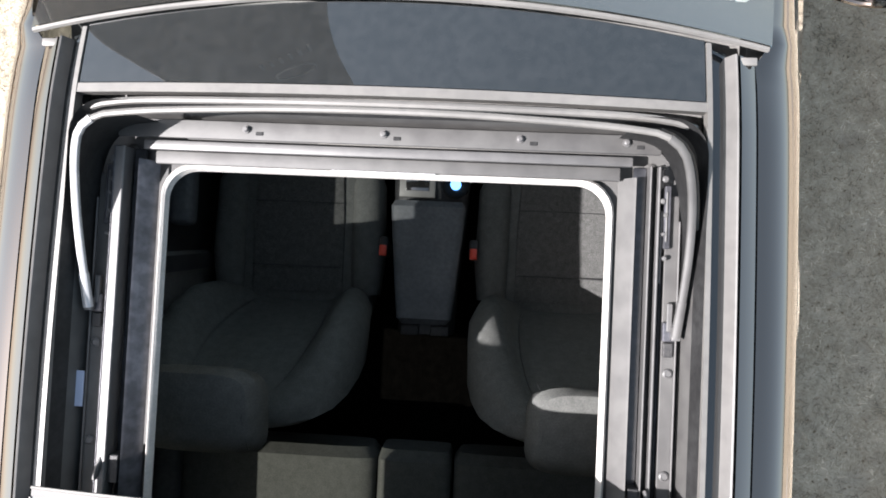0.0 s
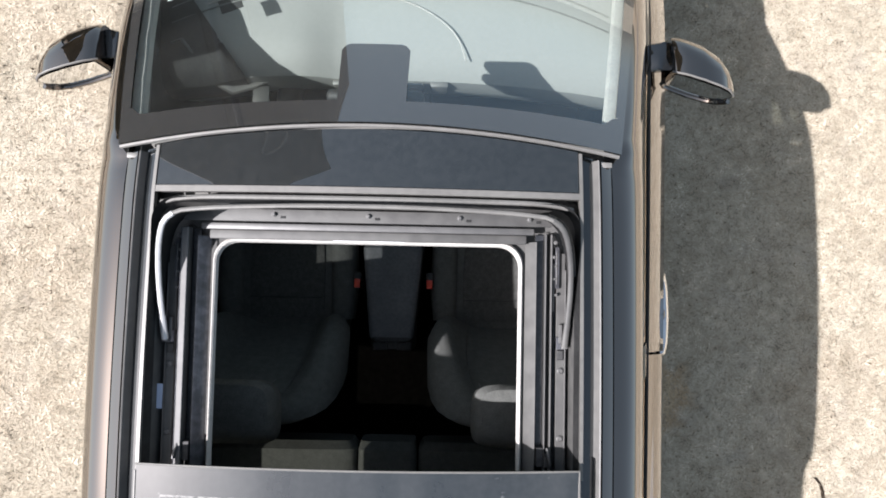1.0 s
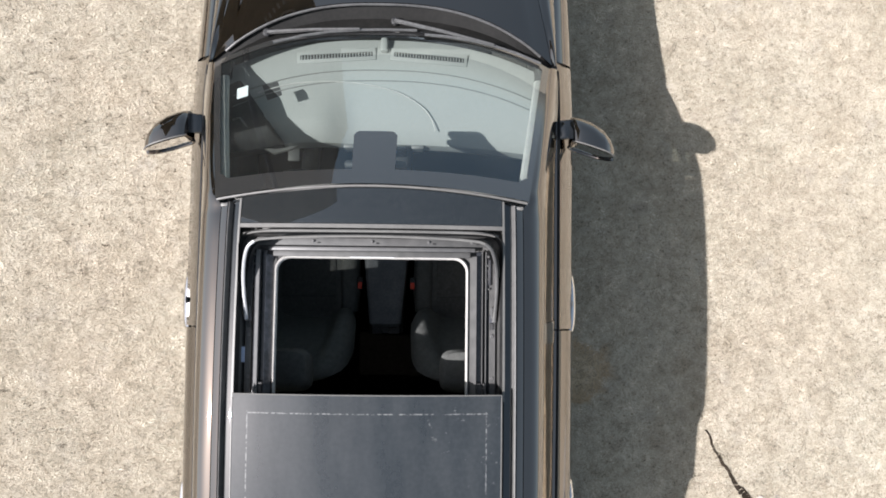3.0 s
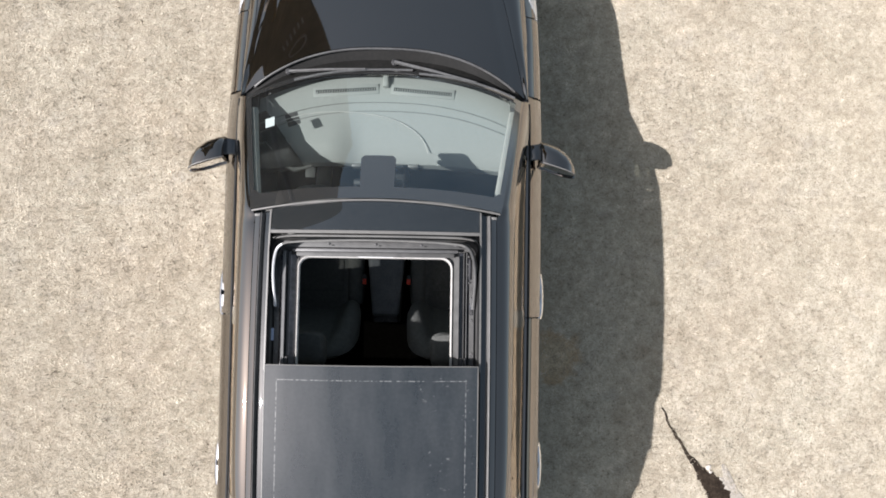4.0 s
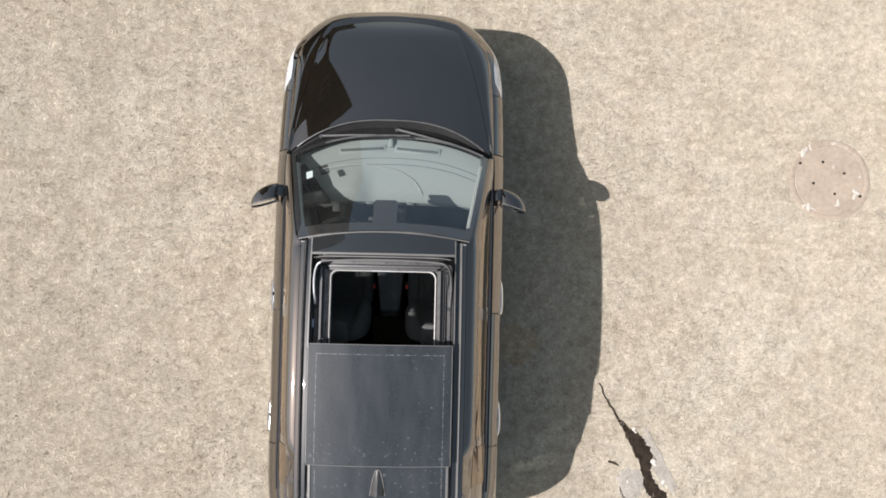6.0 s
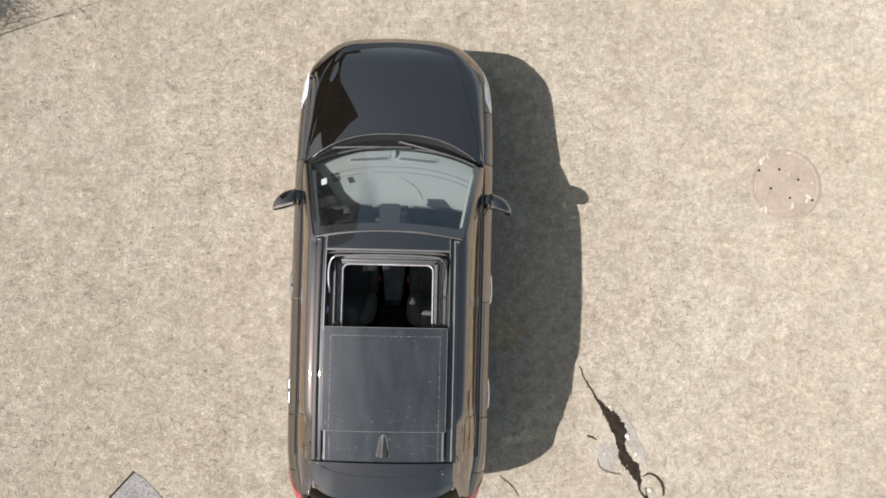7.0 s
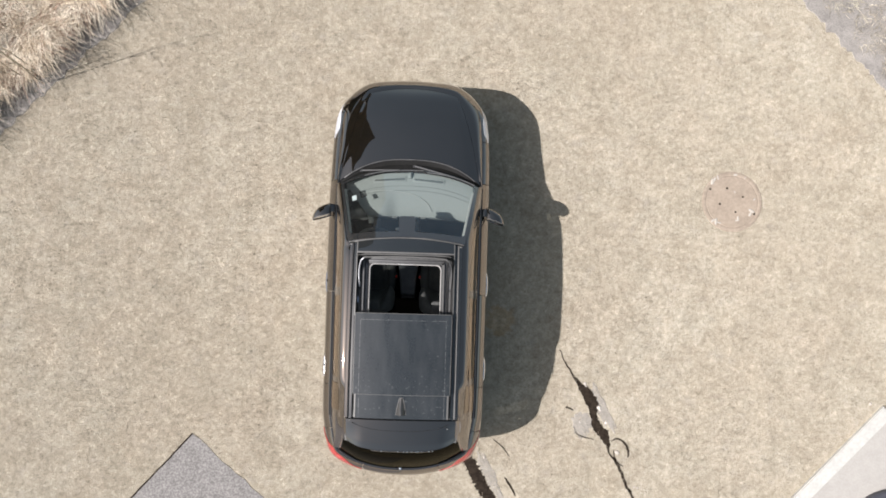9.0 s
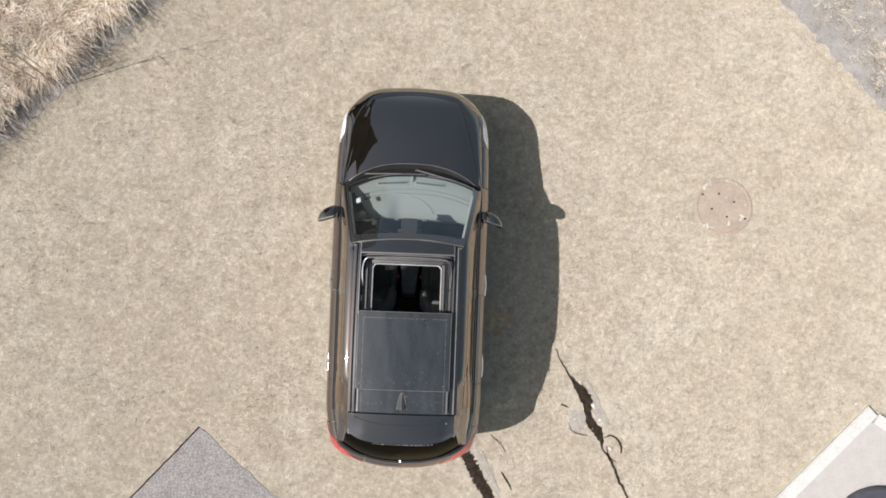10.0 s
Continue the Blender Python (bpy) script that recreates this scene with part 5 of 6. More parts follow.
LID = material("pinkish_concrete_lid", (0.300, 0.241, 0.184), 0.85, 0, 0.2, 0, 0.10, 30, (0.346, 0.283, 0.220), 0.35, 160, mottle=5)
DARKSOIL = material("dark_crack_soil", (0.020, 0.015, 0.011), 1.0, 0, 0.05, 0, 0.4, 90, (0.04, 0.03, 0.022), 0.8, 120)
BARE = material("bare_grey_ground", (0.262, 0.236, 0.201), 0.95, 0, 0.1, 0, 0.15, 60, (0.352, 0.319, 0.275), 0.5, 130, mottle=5)
CRUMB = material("pale_plaster_crumb", (0.44, 0.395, 0.335), 0.9, vary=0.1, scale=60, second=(0.37, 0.33, 0.28))
STONE = material("pale_stone", (0.58, 0.52, 0.45), 0.8, vary=0.25, scale=60, second=(0.42, 0.37, 0.32))
STRAW = material("dry_grass_blades", (0.265, 0.226, 0.176), 0.95, 0, 0.05, 0, 0.20, 9, (0.57, 0.499, 0.402), mottle=2.6, per_piece=0.45, tint=True)
PLUME = material("ornamental_grass_blades", (0.50, 0.41, 0.30), 0.9, 0, 0.1, 0, 0.2, 5, (0.80, 0.72, 0.585), mottle=2.2, per_piece=0.3)
REDSTALK = material("reddish_dead_stalks", (0.20, 0.105, 0.075), 0.9, 0, 0.1, 0, 0.25, 9, (0.30, 0.19, 0.14), mottle=3, per_piece=0.4)
STEM = material("dry_bare_stem", (0.40, 0.33, 0.24), 0.9, vary=0.2)
SIGNDARK = material("dark_sign_face", (0.105, 0.09, 0.066), 0.7, vary=0.15, scale=2, second=(0.135, 0.115, 0.085))
SIGNPALE = material("pale_sign_shape", (0.20, 0.20, 0.195), 0.5, vary=0.1)
rng = np.random.default_rng(4)


def blob_sheet(centre, rx, ry, turn, z, seed, wob=0.25, n=40):
    """Flat patch with an uneven outline, slightly domed."""
    r = random.Random(seed)
    ph = [(r.uniform(0, 6.28), r.choice((2, 3, 5, 7, 11, 17, 23))) for _ in range(9)]
    bm = bmesh.new()
    ring, inner = [], []
    for k in range(n):
        a = k * math.tau / n
        w = 1 + wob * sum(math.sin(f * a + p) / (f ** 0.7 * 1.6) for p, f in ph)
        x, y = rx * w * math.cos(a), ry * w * math.sin(a)
        c, s = math.cos(turn), math.sin(turn)
        q = Vector((centre[0] + c * x - s * y, centre[1] + s * x + c * y, 0))
        ring.append(bm.verts.new(q + Vector((0, 0, -0.004))))
        inner.append(bm.verts.new(Vector((*centre, 0)).lerp(q, 0.9) + Vector((0, 0, z))))
    for k in range(n):
        bm.faces.new((ring[k], ring[(k + 1) % n], inner[(k + 1) % n], inner[k]))
    bm.faces.new(inner)
    return bm


def crack_strip(line, seed, z=0.006):
    """Dark opening along (x, y, left, right) stations with ragged lips."""
    r = random.Random(seed)
    dense = spline([(x, y, a) for x, y, a, _ in line], 260)
    right = spline([(x, y, c) for x, y, _, c in line], 260)
    rows = []
    for k, (p, q) in enumerate(zip(dense, right)):
        d = (dense[min(k + 1, 259)] - dense[max(k - 1, 0)])
        nrm = Vector((-d.y, d.x, 0)).normalized()
        c = Vector((p.x, p.y, z)) + nrm * (0.014 * noise.noise(Vector((k * 0.11, seed, 0))) + 0.006 * noise.noise(Vector((k * 0.45, seed, 3))))
        l = max(p.z, 0.002) * (0.92 + 0.42 * noise.noise(Vector((k * 0.16, seed, 9))) + 0.28 * noise.noise(Vector((k * 0.6, seed, 5))))
        w = max(q.z, 0.002) * (0.92 + 0.42 * noise.noise(Vector((k * 0.16, seed, 19))) + 0.28 * noise.noise(Vector((k * 0.6, seed, 15))))
        l, w = max(l, 0.0008), max(w, 0.0008)
        rows.append([c + nrm * w + Vector((0, 0, -0.008)), c + nrm * w * 0.9, c - nrm * l * 0.9, c - nrm * l + Vector((0, 0, -0.008))])
    return grid(rows)


solid("bare_patch", blob_sheet((2.215, -1.69), 0.13, 0.17, 0.5, 0.003, 3, 0.32, 90), BARE, "bare grey ground beside a dark crack", "bare patch", "bare patches", "structure")
solid("bare_patch", blob_sheet((2.475, -1.49), 0.075, 0.33, 0.45, 0.003, 5, 0.32, 90), BARE, "bare grey ground beside a dark crack", "bare patch", "bare patches", "structure")
solid("bare_patch", blob_sheet((1.075, -2.34), 0.07, 0.36, 0.48, 0.003, 8, 0.32, 90), BARE, "bare grey ground beside a dark crack", "bare patch", "bare patches", "structure")
crack_a = [(1.919, -0.771, 0.006, 0.006), (2.012, -0.95, 0.010, 0.010), (2.112, -1.106, 0.016, 0.018), (2.203, -1.226, 0.045, 0.050), (2.301, -1.339, 0.085, 0.085), (2.355, -1.46, 0.075, 0.072), (2.358, -1.583, 0.048, 0.052), (2.412, -1.71, 0.066, 0.062),
           (2.495, -1.816, 0.072, 0.070), (2.541, -1.922, 0.034, 0.036), (2.558, -2.029, 0.010, 0.012), (2.625, -2.098, 0.017, 0.017), (2.701, -2.238, 0.021, 0.019), (2.777, -2.414, 0.020, 0.020), (2.875, -2.589, 0.016, 0.014), (2.967, -2.798, 0.008, 0.008)]
crack_b = [(0.66, -1.98, 0.03, 0.03), (0.735, -2.075, 0.060, 0.055), (0.826, -2.19, 0.080, 0.078), (0.904, -2.33, 0.088, 0.085), (0.981, -2.469, 0.088, 0.086), (1.072, -2.608, 0.080, 0.080), (1.164, -2.781, 0.066, 0.062), (1.265, -2.989, 0.020, 0.020)]
crack_c = [(2.584, -1.884, 0.005, 0.005), (2.657, -1.853, 0.010, 0.010), (2.746, -1.894, 0.015, 0.013), (2.799, -1.985, 0.017, 0.016), (2.801, -2.078, 0.010, 0.008)]
crack_d = [(1.26, -2.354, 0.005, 0.005), (1.306, -2.424, 0.015, 0.014), (1.366, -2.514, 0.012, 0.010), (1.397, -2.584, 0.005, 0.005)]
crack_e = [(2.616, -1.991, 0.004, 0.004), (2.632, -2.083, 0.008, 0.007), (2.685, -2.16, 0.008, 0.006), (2.737, -2.187, 0.004, 0.004)]
crack_f = [(1.107, -1.896, 0.003, 0.003), (1.235, -1.999, 0.006, 0.006), (1.311, -2.104, 0.003, 0.003)]
crack_g = [(2.003, -1.479, 0.004, 0.004), (2.062, -1.491, 0.010, 0.008), (2.107, -1.519, 0.004, 0.004)]
crack_h = [(2.111, -1.706, 0.003, 0.003), (2.157, -1.805, 0.007, 0.006), (2.254, -1.845, 0.008, 0.006), (2.364, -1.863, 0.003, 0.003)]
CRACKS = (crack_a, crack_b, crack_c, crack_d, crack_e, crack_f, crack_g, crack_h)
for k, line in enumerate(CRACKS):
    solid("ground_crack", crack_strip(line, k), DARKSOIL, "ragged dark crack in the dry turf", "crack", "ground cracks", "structure")


def pebble(x, y, r, seed, mat=STONE, name="stone", label="pale stone lying on the turf", flat=0.5):
    q = random.Random(seed)
    bm = bmesh.new()
    bmesh.ops.create_icosphere(bm, subdivisions=2, radius=1)
    for v in bm.verts:
        v.co *= 1 + 0.22 * noise.noise(v.co * 1.3 + Vector((seed, 0, 0)))
    bmesh.ops.transform(bm, matrix=Matrix.Translation((x, y, r * 0.44 * flat)) @ Euler((0, 0, q.uniform(0, 3))).to_matrix().to_4x4() @ Matrix.Diagonal((r, r * q.uniform(0.6, 0.9) * (0.5 + flat), r * flat, 1)), verts=bm.verts)
    return solid(name, bm, mat, label, "stone", "loose stones")


for k, (x, y, r) in enumerate(((2.245, -1.18, 0.022), (2.26, -1.21, 0.014), (2.425, -1.47, 0.032), (2.52, -1.655, 0.024), (2.44, -1.50, 0.018), (2.66, -2.02, 0.03), (2.88, -2.44, 0.016), (2.92, -2.45, 0.014), (5.88, -1.34, 0.022), (2.19, -1.66, 0.012), (1.0, -2.12, 0.018))):
    pebble(x, y, r, k + 1)

# manhole lid
lid = thing("manhole_cover", "round pinkish concrete manhole cover sunk in dry turf", "manhole cover")
MC = Vector((4.114, 1.182, 0))
part("lid", lathe([(0.392, -0.02), (0.392, 0.003), (0.380, 0.008), (0.338, 0.009), (0.334, 0.0065), (0.330, 0.010), (0.02, 0.013)], MC, "z", 56), LID, lid)
for dx, dy in ((-0.066, 0.172), (0.137, 0.066), (-0.160, -0.034), (0.042, -0.132), (-0.285, 0.155), (0.285, -0.150)):
    part("lifting_hole", lathe([(0.013, 0.0), (0.013, 0.0165), (0.004, 0.0168)], MC + Vector((dx, dy, 0)), "z", 12), DARKSOIL, lid, "small dark lifting hole")
for k, (dx, dy, r) in enumerate(((-0.255, 0.255, 0.040), (-0.225, 0.285, 0.034), (-0.185, 0.310, 0.030), (0.045, 0.352, 0.026), (0.17, 0.315, 0.014), (0.29, 0.04, 0.020),
                             (0.25, -0.11, 0.040), (0.235, -0.15, 0.034), (0.075, -0.215, 0.034), (0.06, -0.24, 0.022), (-0.21, -0.26, 0.044), (-0.25, -0.25, 0.030), (-0.17, -0.275, 0.026), (0.035, 0.125, 0.018), (-0.095, 0.045, 0.010))):
    pebble(MC.x + dx, MC.y + dy, r * 1.1, 40 + k, CRUMB, "crumb", "flat pale crumb of plaster lying on the manhole cover", 0.12).location.z = 0.010

# asphalt corner
bm = bmesh.new()
pts = [Vector((-2.611, -1.919, 0))]
for t in range(1, 26):
    p = Vector((-2.611, -1.919, 0)).lerp(Vector((-1.663, -2.703, 0)), t / 10)
    pts.append(p + Vector((0.7, 0.8, 0)) * random.uniform(-0.022, 0.022))
pts += [Vector((0.0, -7.0, 0)), Vector((-7.0, -6.9, 0)), Vector((-2.611 - 0.832 * 3, -1.919 - 0.936 * 3, 0))]
top = [bm.verts.new(p + Vector((0, 0, 0.006))) for p in pts]
low = [bm.verts.new(p + Vector((0, 0, -0.05))) for p in pts]
bm.faces.new(top)
for k in range(len(pts)):
    bm.faces.new((top[k], top[(k + 1) % len(pts)], low[(k + 1) % len(pts)], low[k]))
solid("asphalt_patch", bm, ASPHALT, "grey asphalt corner meeting the dry turf", "asphalt", kind="structure")
bm = bmesh.new()
add_tube(bm, [Vector((-2.611, -1.915, 0.004)).lerp(Vector((-2.611 - 0.832 * 3, -1.915 - 0.936 * 3, 0.004)), k / 30) + Vector((random.uniform(-0.006, 0.006), 0, 0)) for k in range(31)], 0.010, 5)
solid("edge_gap", bm, DARKSOIL, "narrow dark gap along the asphalt edge", "gap", kind="structure")

# concrete pad with a white kerb
pad = thing("concrete_pad", "pale concrete pad with a white painted kerb", "concrete pad", kind="structure")
c0 = Vector((6.03, -1.36, 0))
d1 = (Vector((4.832, -2.54, 0)) - c0).normalized()
d2 = (Vector((6.207, -1.473, 0)) - c0).normalized()


def kerb_run(a, b, w, h, inward):
    bm = bmesh.new()
    q = [a, b, b + inward * w, a + inward * w]
    t = [bm.verts.new(p + Vector((0, 0, h))) for p in q]
    l = [bm.verts.new(p + Vector((0, 0, -0.03))) for p in q]
    bm.faces.new(t)
    for k in range(4):
        bm.faces.new((t[k], t[(k + 1) % 4], l[(k + 1) % 4], l[k]))
    bmesh.ops.bevel(bm, geom=[e for e in bm.edges if all(v in t for v in e.verts)], offset=0.012, segments=2, affect="EDGES")
    return bm


n1 = Vector((-d1.y, d1.x, 0))
n1 = n1 if n1.dot(d2) > 0 else -n1
n2 = Vector((-d2.y, d2.x, 0))
n2 = n2 if n2.dot(d1) > 0 else -n2
for k in range(3):
    part("kerb_stone", kerb_run(c0 + d1 * (1.7 * k + 0.004), c0 + d1 * 1.7 * (k + 1), 0.165, 0.05, n1), KERBWHITE, pad, "white painted kerb")
for k in range(3):
    part("kerb_stone", kerb_run(c0 + d2 * (0.169 / d2.dot(n1) + 1.7 * k), c0 + d2 * (0.169 / d2.dot(n1) + 1.7 * (k + 1) - 0.004), 0.15, 0.05, n2), KERBWHITE, pad, "white painted kerb")
inner = c0 + n1 * 0.14 + n2 * 0.12
bm = bmesh.new()
bm.faces.new([bm.verts.new(p + Vector((0, 0, 0.030))) for p in (inner, inner + d1 * 5, inner + d1 * 5 + d2 * 5, inner + d2 * 5)])
part("slab", bm, CONCRETE, pad)
solid("round_cover", lathe([(0.62, 0.0), (0.62, 0.07), (0.60, 0.09), (0.50, 0.10), (0.02, 0.105)], (6.13, -3.00, 0.03), "z", 48), material("dark_cover_paint", (0.05, 0.05, 0.06), 0.5, vary=0.15, second=(0.065, 0.063, 0.075)), "dark grey round cover standing on the concrete pad", "cover")

# planting beds
def bed(name, a, b, away, label):
    bm = bmesh.new()
    n = 110
    edge = [Vector((*a, 0)).lerp(Vector((*b, 0)), -0.8 + 2.6 * k / n) + Vector((*away, 0)) * (0.05 * noise.noise(Vector((k * 0.35, a[0], 0))) + random.uniform(-0.022, 0.022)) for k in range(n + 1)]
    rows = [[e + Vector((0, 0, -0.01)) for e in edge], [e + Vector((*away, 0)) * 0.02 + Vector((0, 0, 0.007)) for e in edge]]
    for d in (0.3, 0.8, 2, 5):
        rows.append([e + Vector((*away, 0)) * d + Vector((0, 0, 0.012 + 0.02 * noise.noise(e * 3 + Vector((d, 0, 0))))) for e in edge])
    add_grid(bm, rows)
    return solid(name, bm, GRAVEL, label, "planting bed", kind="structure")


AL = Vector((-2.173, 2.067)).normalized()
AR = Vector((1.417, 1.358)).normalized()
bed("planting_bed", (-3.398, 3.66), (-5.465, 1.487), AL, "grey soil bed under dry ornamental grass")
bed("planting_bed", (4.873, 4.039), (6.231, 2.622), AR, "grey gravel bed with low dry tufts")


def blades(n, place, length, width, lean, curl, rise, seed, segs=3):
    """Many arching blades as one mesh: place(k, r) gives the root."""
    r = random.Random(seed)
    verts, faces = [], []
    for k in range(n):
        p = place(r)
        a = r.uniform(0, math.tau)
        le = r.uniform(*length)
        w = r.uniform(*width)
        out = Vector((math.cos(a), math.sin(a), 0)) * r.uniform(*lean) + lean_dir(seed)
        side = Vector((-math.sin(a), math.cos(a), 0))
        i0 = len(verts)
        for j in range(segs + 1):
            t = j / segs
            c = p + out * le * (t * 0.5 + 0.5 * t * t * curl) + Vector((0, 0, le * rise * (t - 0.55 * curl * t * t)))
            ww = w * (1 - t * 0.85)
            verts += [c - side * ww, c + side * ww]
        for j in range(segs):
            q = i0 + 2 * j
            faces.append((q, q + 1, q + 3, q + 2))
    return verts, faces


def lean_dir(seed):
    q = random.Random(seed * 7 + 1)
    return Vector((q.uniform(-0.05, 0.25), q.uniform(-0.45, -0.15), 0))


def grass_clump(x, y, size, seed, mat=PLUME, label="dry straw-coloured ornamental grass clump arching over", n=1000, length=(0.35, 0.85), rise=0.8, spread=0.22):
    def place(r):
        a, d = r.uniform(0, math.tau), size * spread * math.sqrt(r.random())
        return Vector((x + d * math.cos(a), y + d * math.sin(a), 0.0))
    v, f = blades(n, place, (length[0] * size, length[1] * size), (0.0026, 0.0056), (0.15, 0.85), 0.75, rise, seed)
    me = bpy.data.meshes.new("ornamental_grass")
    me.from_pydata([tuple(p) for p in v], [], f)
    me.materials.append(mat)
    if mat is PLUME:
        # the lowest blades are dead reddish stalks
        me.materials.append(REDSTALK)
        for q in me.polygons:
            q.material_index = int(q.index % 3 == 0 and q.index // 3 % 3 == 0 or q.index // 3 % 7 == 0)
    return tagged(new("ornamental_grass", me), label, "grass clump", "ornamental grasses")


U = Vector((-2.067, -2.173)).normalized()
base = Vector((-3.398, 3.66))
k = 0
for row, (d, step) in enumerate(((0.62, 0.30), (1.1, 0.38), (1.75, 0.5), (2.3, 0.6))):
    s = -1.0
    while s < 4.4:
        p = base + U * (s + random.uniform(-0.1, 0.1)) + AL * (d + random.uniform(-0.08, 0.08))
        k += 1
        grass_clump(p.x, p.y, random.uniform(0.75, 1.05), 100 + k)
        s += step
for j, (x, y, s) in enumerate(((5.56, 4.00, 0.52), (5.66, 4.12, 0.42), (6.06, 3.55, 0.62), (6.24, 3.44, 0.46), (6.38, 3.05, 0.50), (6.30, 4.05, 0.50), (6.8, 3.5, 0.5))):
    grass_clump(x, y, s, 300 + j, STRAW, "low dry brown tuft in the gravel bed", 520, (0.10, 0.42), 0.38, 0.55)

shrub = thing("bare_shrub", "tall thin dry stems rising from the grass bed", "shrub", at=(0, 0, 0))
for j in range(6):
    r = random.Random(900 + j)
    p = Vector((-4.86 + r.uniform(-0.14, 0.14), 2.49 + r.uniform(-0.12, 0.08), 0))
    pts, d = [p], Vector((r.uniform(-0.25, 0.05), r.uniform(-0.1, 0.25), 1)).normalized() if j else Vector((0, 0, 1))
    h = r.uniform(0.5, 1.2) if j else 2.35
    for q in range(8):
        d = (d + Vector((r.uniform(-0.16, 0.16), r.uniform(-0.16, 0.16), 0.15))).normalized()
        pts.append(pts[-1] + d * h / 8)
    part("stem", tube(pts, [0.009 * (1 - 0.09 * q) for q in range(9)], 6), STEM, shrub)
    for q in (4, 5, 6, 7):
        e = Vector((r.uniform(-1, 1), r.uniform(-1, 1), 1.2)).normalized() * h * 0.18
        part("twig", tube([pts[q], pts[q] + e * 0.6, pts[q] + e], [0.005, 0.004, 0.002], 5), STEM, shrub)

# tall sign beyond the bed
sign = thing("pylon_sign", "tall dark pylon sign on two steel posts with a pale oval", "sign")
sign.matrix_world = Matrix.Translation((-4.85, 6.45, 0)) @ Euler((0, 0, radians(37))).to_matrix().to_4x4()
part("board", box((0, 0.2, 10.4), (4.3, 0.4, 8.9), 0.08, 3), SIGNDARK, sign)
for x in (-1.5, 1.5):
    part("post", lathe([(0.11, 0.0), (0.11, 0.02), (0.09, 0.03), (0.09, 6.3)], (x, 0.2, 0.0), "z", 16), RUBBER, sign, "dark steel post")
part("oval_emblem", tube([(0.75 + 0.62 * math.cos(a), -0.012, 11.1 + 0.34 * math.sin(a)) for a in [k * math.tau / 40 for k in range(41)]], 0.045, 6), SIGNPALE, sign, "plain pale oval ring")
for k in range(6):
    part("letter_bar", box((0.05 + 0.28 * k, -0.012, 10.15), (0.10, 0.03, 0.34), 0.01), SIGNPALE, sign, "plain pale bar")

# unseen building beyond the sign, added to darken windscreen and bonnet reflections
far = thing("reflected_building", "dark flat-roofed building front, unseen, added for reflections", "building")
part("wall", box((-9.0, 34.0, 8.5), (1.0, 36.0, 17.0), 0.05), SIGNDARK, far)
part("low_wing", box((-9.0, 12.5, 4.3), (1.0, 6.8, 8.6), 0.05), SIGNDARK, far, "lower wing of the building")
part("roof_edge", box((-9.0, 34.0, 17.15), (1.1, 36.2, 0.3), 0.03), SIGNDARK, far)
for k in range(10):
    part("window", box((-8.49, 9.7 + 4.4 * k, 3.0), (0.06, 3.2, 3.6), 0.02), SIGNDARK, far, "dark window panel on the added wall")

# ---- short dry turf over the ground ----
NB = 760000
gx = rng.uniform(-6.2, 7.2, NB)
gy = rng.uniform(-3.6, 5.0, NB)
keep = ~((np.abs(gx) < 0.74) & (gy > -1.9) & (gy < 2.25))
keep &= ((gx + 3.398) * AL.x + (gy - 3.66) * AL.y) < 0.02
keep &= ((gx - 4.873) * AR.x + (gy - 4.039) * AR.y) < 0.01
keep &= ((gx - MC.x) ** 2 + (gy - MC.y) ** 2) > 0.35 ** 2
m1 = (gx + 2.611) * 0.7474 + (gy + 1.919) * (-0.6643)
keep &= ~((m1 > 0.0) & ((gx + 2.611) * -0.637 + (gy + 1.919) * -0.771 > 0.0))
keep &= ~((((gx - c0.x) * n1.x + (gy - c0.y) * n1.y) > 0) & (((gx - c0.x) * n2.x + (gy - c0.y) * n2.y) > 0))
for line in CRACKS:
    for p in spline([(x, y, a) for x, y, a, _ in line], 40):
        keep &= (gx - p.x) ** 2 + (gy - p.y) ** 2 > (p.z * 0.9) ** 2
for cx, cy, r in ((2.22, -1.60, 0.2), (2.50, -1.45, 0.10), (2.52, -1.65, 0.10), (2.54, -1.85, 0.1), (1.22, -2.35, 0.1), (1.28, -2.6, 0.1)):
    keep &= ((gx - cx) ** 2 + (gy - cy) ** 2 > r * r) | (rng.random(NB) < 0.12)
gx, gy = gx[keep], gy[keep]
n = len(gx)
ang = rng.uniform(0, math.tau, n)
le, wd = rng.uniform(0.010, 0.034, n), rng.uniform(0.0009, 0.0021, n)
zz, tip = rng.uniform(0.001, 0.006, n), rng.uniform(0.002, 0.012, n)
co = np.empty((n, 3, 3), dtype=np.float32)
co[:, 0] = np.stack((gx - np.sin(ang) * wd, gy + np.cos(ang) * wd, zz), 1)
co[:, 1] = np.stack((gx + np.sin(ang) * wd, gy - np.cos(ang) * wd, zz), 1)
co[:, 2] = np.stack((gx + np.cos(ang) * le, gy + np.sin(ang) * le, zz + tip), 1)
me = bpy.data.meshes.new("dry_turf")
me.vertices.add(3 * n), me.loops.add(3 * n), me.polygons.add(n)
me.vertices.foreach_set("co", co.ravel())
me.loops.foreach_set("vertex_index", np.arange(3 * n, dtype=np.int32))
me.polygons.foreach_set("loop_start", np.arange(0, 3 * n, 3, dtype=np.int32))
me.update(calc_edges=True)
me.materials.append(STRAW)
tagged(new("dry_turf", me), "short pale dry winter turf blades", "grass", kind="stuff")

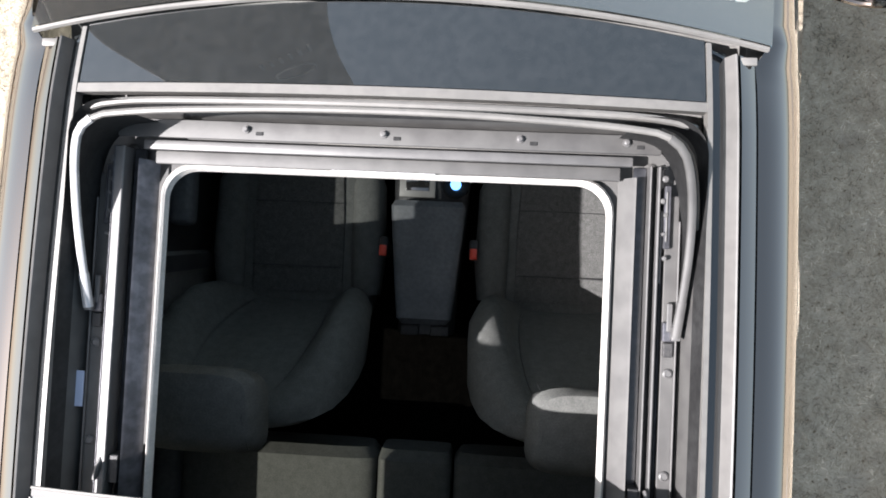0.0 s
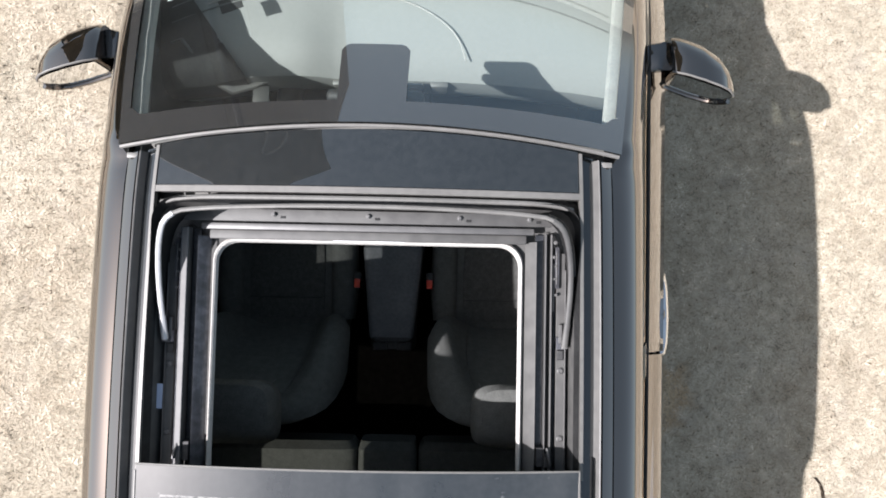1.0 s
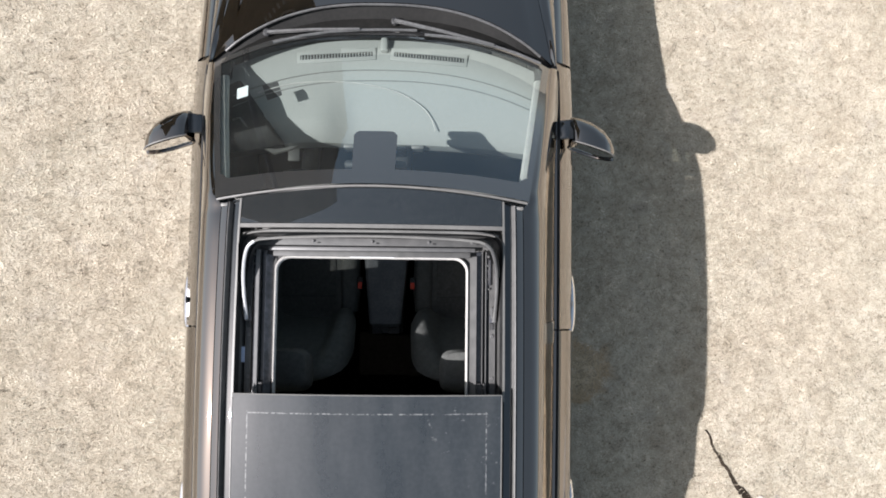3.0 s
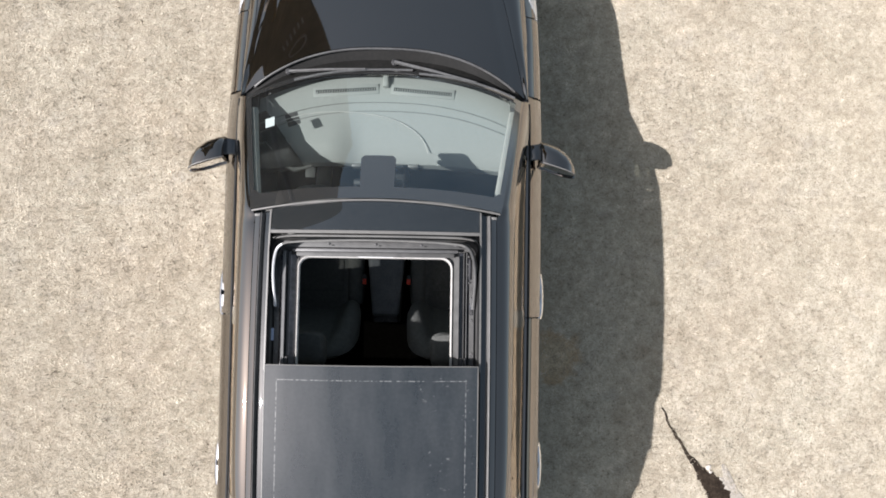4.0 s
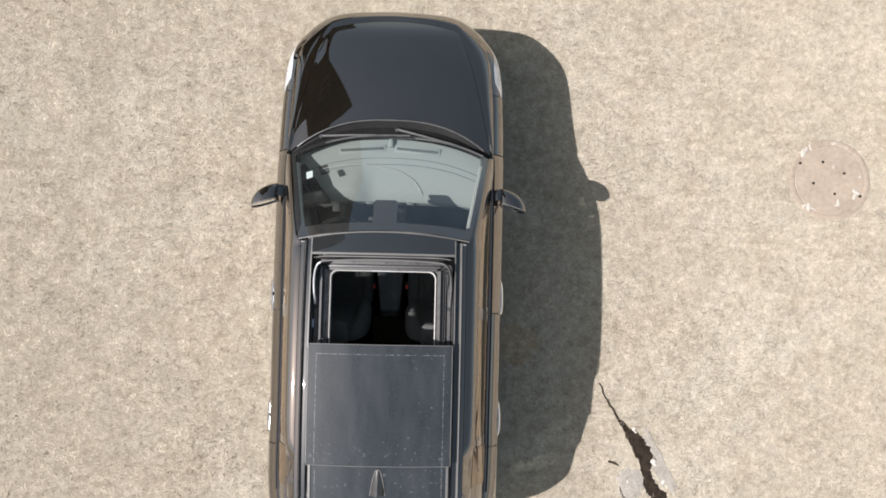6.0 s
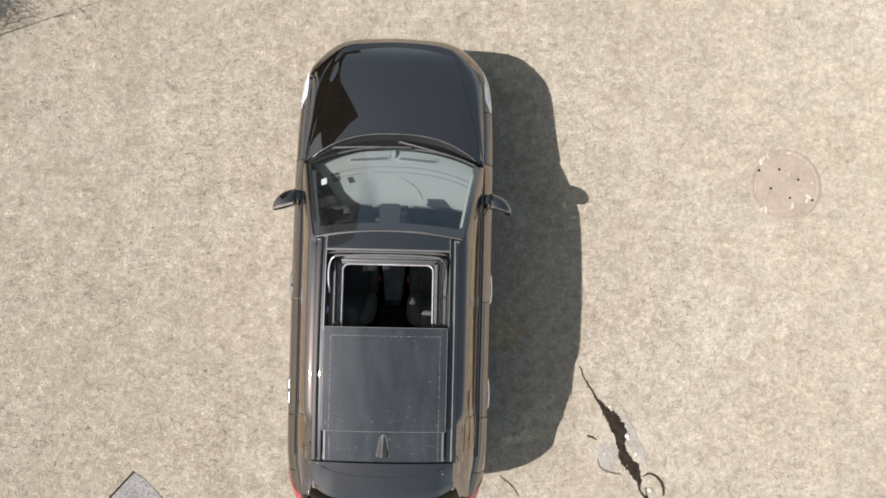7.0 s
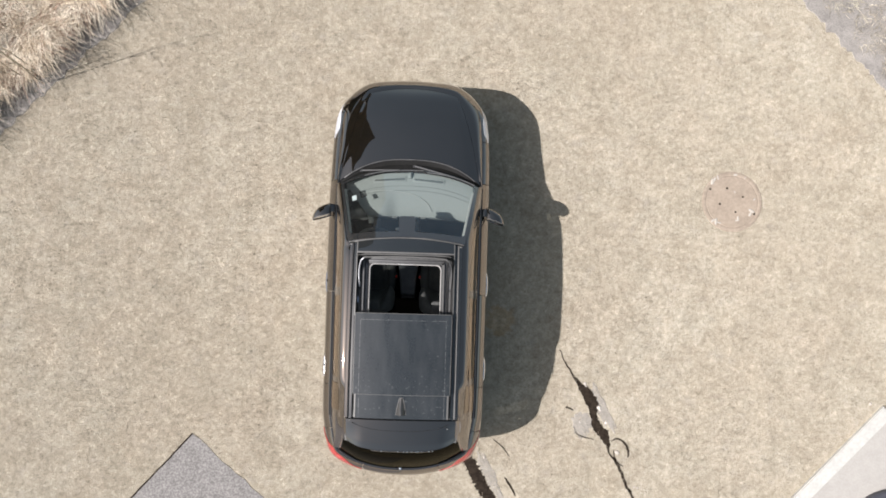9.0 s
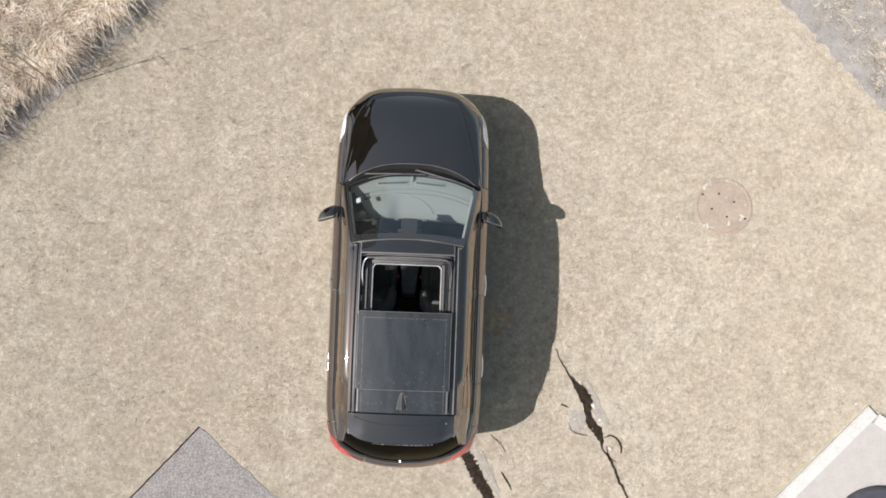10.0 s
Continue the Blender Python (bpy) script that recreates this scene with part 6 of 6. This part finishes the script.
# darker tufts scattered through the turf
DARKTUFT = material("dark_dead_tufts", (0.20, 0.163, 0.122), 0.95, 0, 0.05, 0, 0.3, 9, (0.32, 0.265, 0.205), mottle=2.6, per_piece=0.5)
NT, NBL = 5000, 6
tx = np.where(rng.random(NT) < 0.72, rng.uniform(-6.0, -0.85, NT), rng.uniform(0.9, 6.8, NT))
ty = rng.uniform(-3.4, 4.6, NT)
rough = np.array([noise.noise(Vector((a * 0.9, b * 0.9, 7.0))) + 0.6 * noise.noise(Vector((a * 2.6, b * 2.6, 2.0))) for a, b in zip(tx, ty)])
ok = rough > np.where(tx < 0, -0.02, 0.16)
ok &= ((tx + 3.398) * AL.x + (ty - 3.66) * AL.y) < 0.0
ok &= ((tx - 4.873) * AR.x + (ty - 4.039) * AR.y) < 0.0
ok &= ((tx - MC.x) ** 2 + (ty - MC.y) ** 2) > 0.40 ** 2
ok &= ~(((tx + 2.611) * 0.7474 + (ty + 1.919) * (-0.6643) > 0.0) & ((tx + 2.611) * -0.637 + (ty + 1.919) * -0.771 > 0.0))
ok &= ~((((tx - c0.x) * n1.x + (ty - c0.y) * n1.y) > 0) & (((tx - c0.x) * n2.x + (ty - c0.y) * n2.y) > 0))
tx, ty = np.repeat(tx[ok], NBL), np.repeat(ty[ok], NBL)
n = len(tx)
ang, rad = rng.uniform(0, math.tau, n), 0.011 * np.sqrt(rng.random(n))
tx, ty = tx + rad * np.cos(ang), ty + rad * np.sin(ang)
le, wd = rng.uniform(0.004, 0.012, n), rng.uniform(0.0018, 0.0042, n)
co = np.empty((n, 3, 3), dtype=np.float32)
co[:, 0] = np.stack((tx - np.sin(ang) * wd, ty + np.cos(ang) * wd, np.full(n, 0.004)), 1)
co[:, 1] = np.stack((tx + np.sin(ang) * wd, ty - np.cos(ang) * wd, np.full(n, 0.004)), 1)
co[:, 2] = np.stack((tx + np.cos(ang) * le, ty + np.sin(ang) * le, rng.uniform(0.006, 0.022, n)), 1)
me = bpy.data.meshes.new("dead_tufts")
me.vertices.add(3 * n), me.loops.add(3 * n), me.polygons.add(n)
me.vertices.foreach_set("co", co.ravel())
me.loops.foreach_set("vertex_index", np.arange(3 * n, dtype=np.int32))
me.polygons.foreach_set("loop_start", np.arange(0, 3 * n, 3, dtype=np.int32))
me.update(calc_edges=True)
me.materials.append(DARKTUFT)
tagged(new("dead_tufts", me), "small dark dead tufts scattered in the pale turf", "grass", kind="stuff")
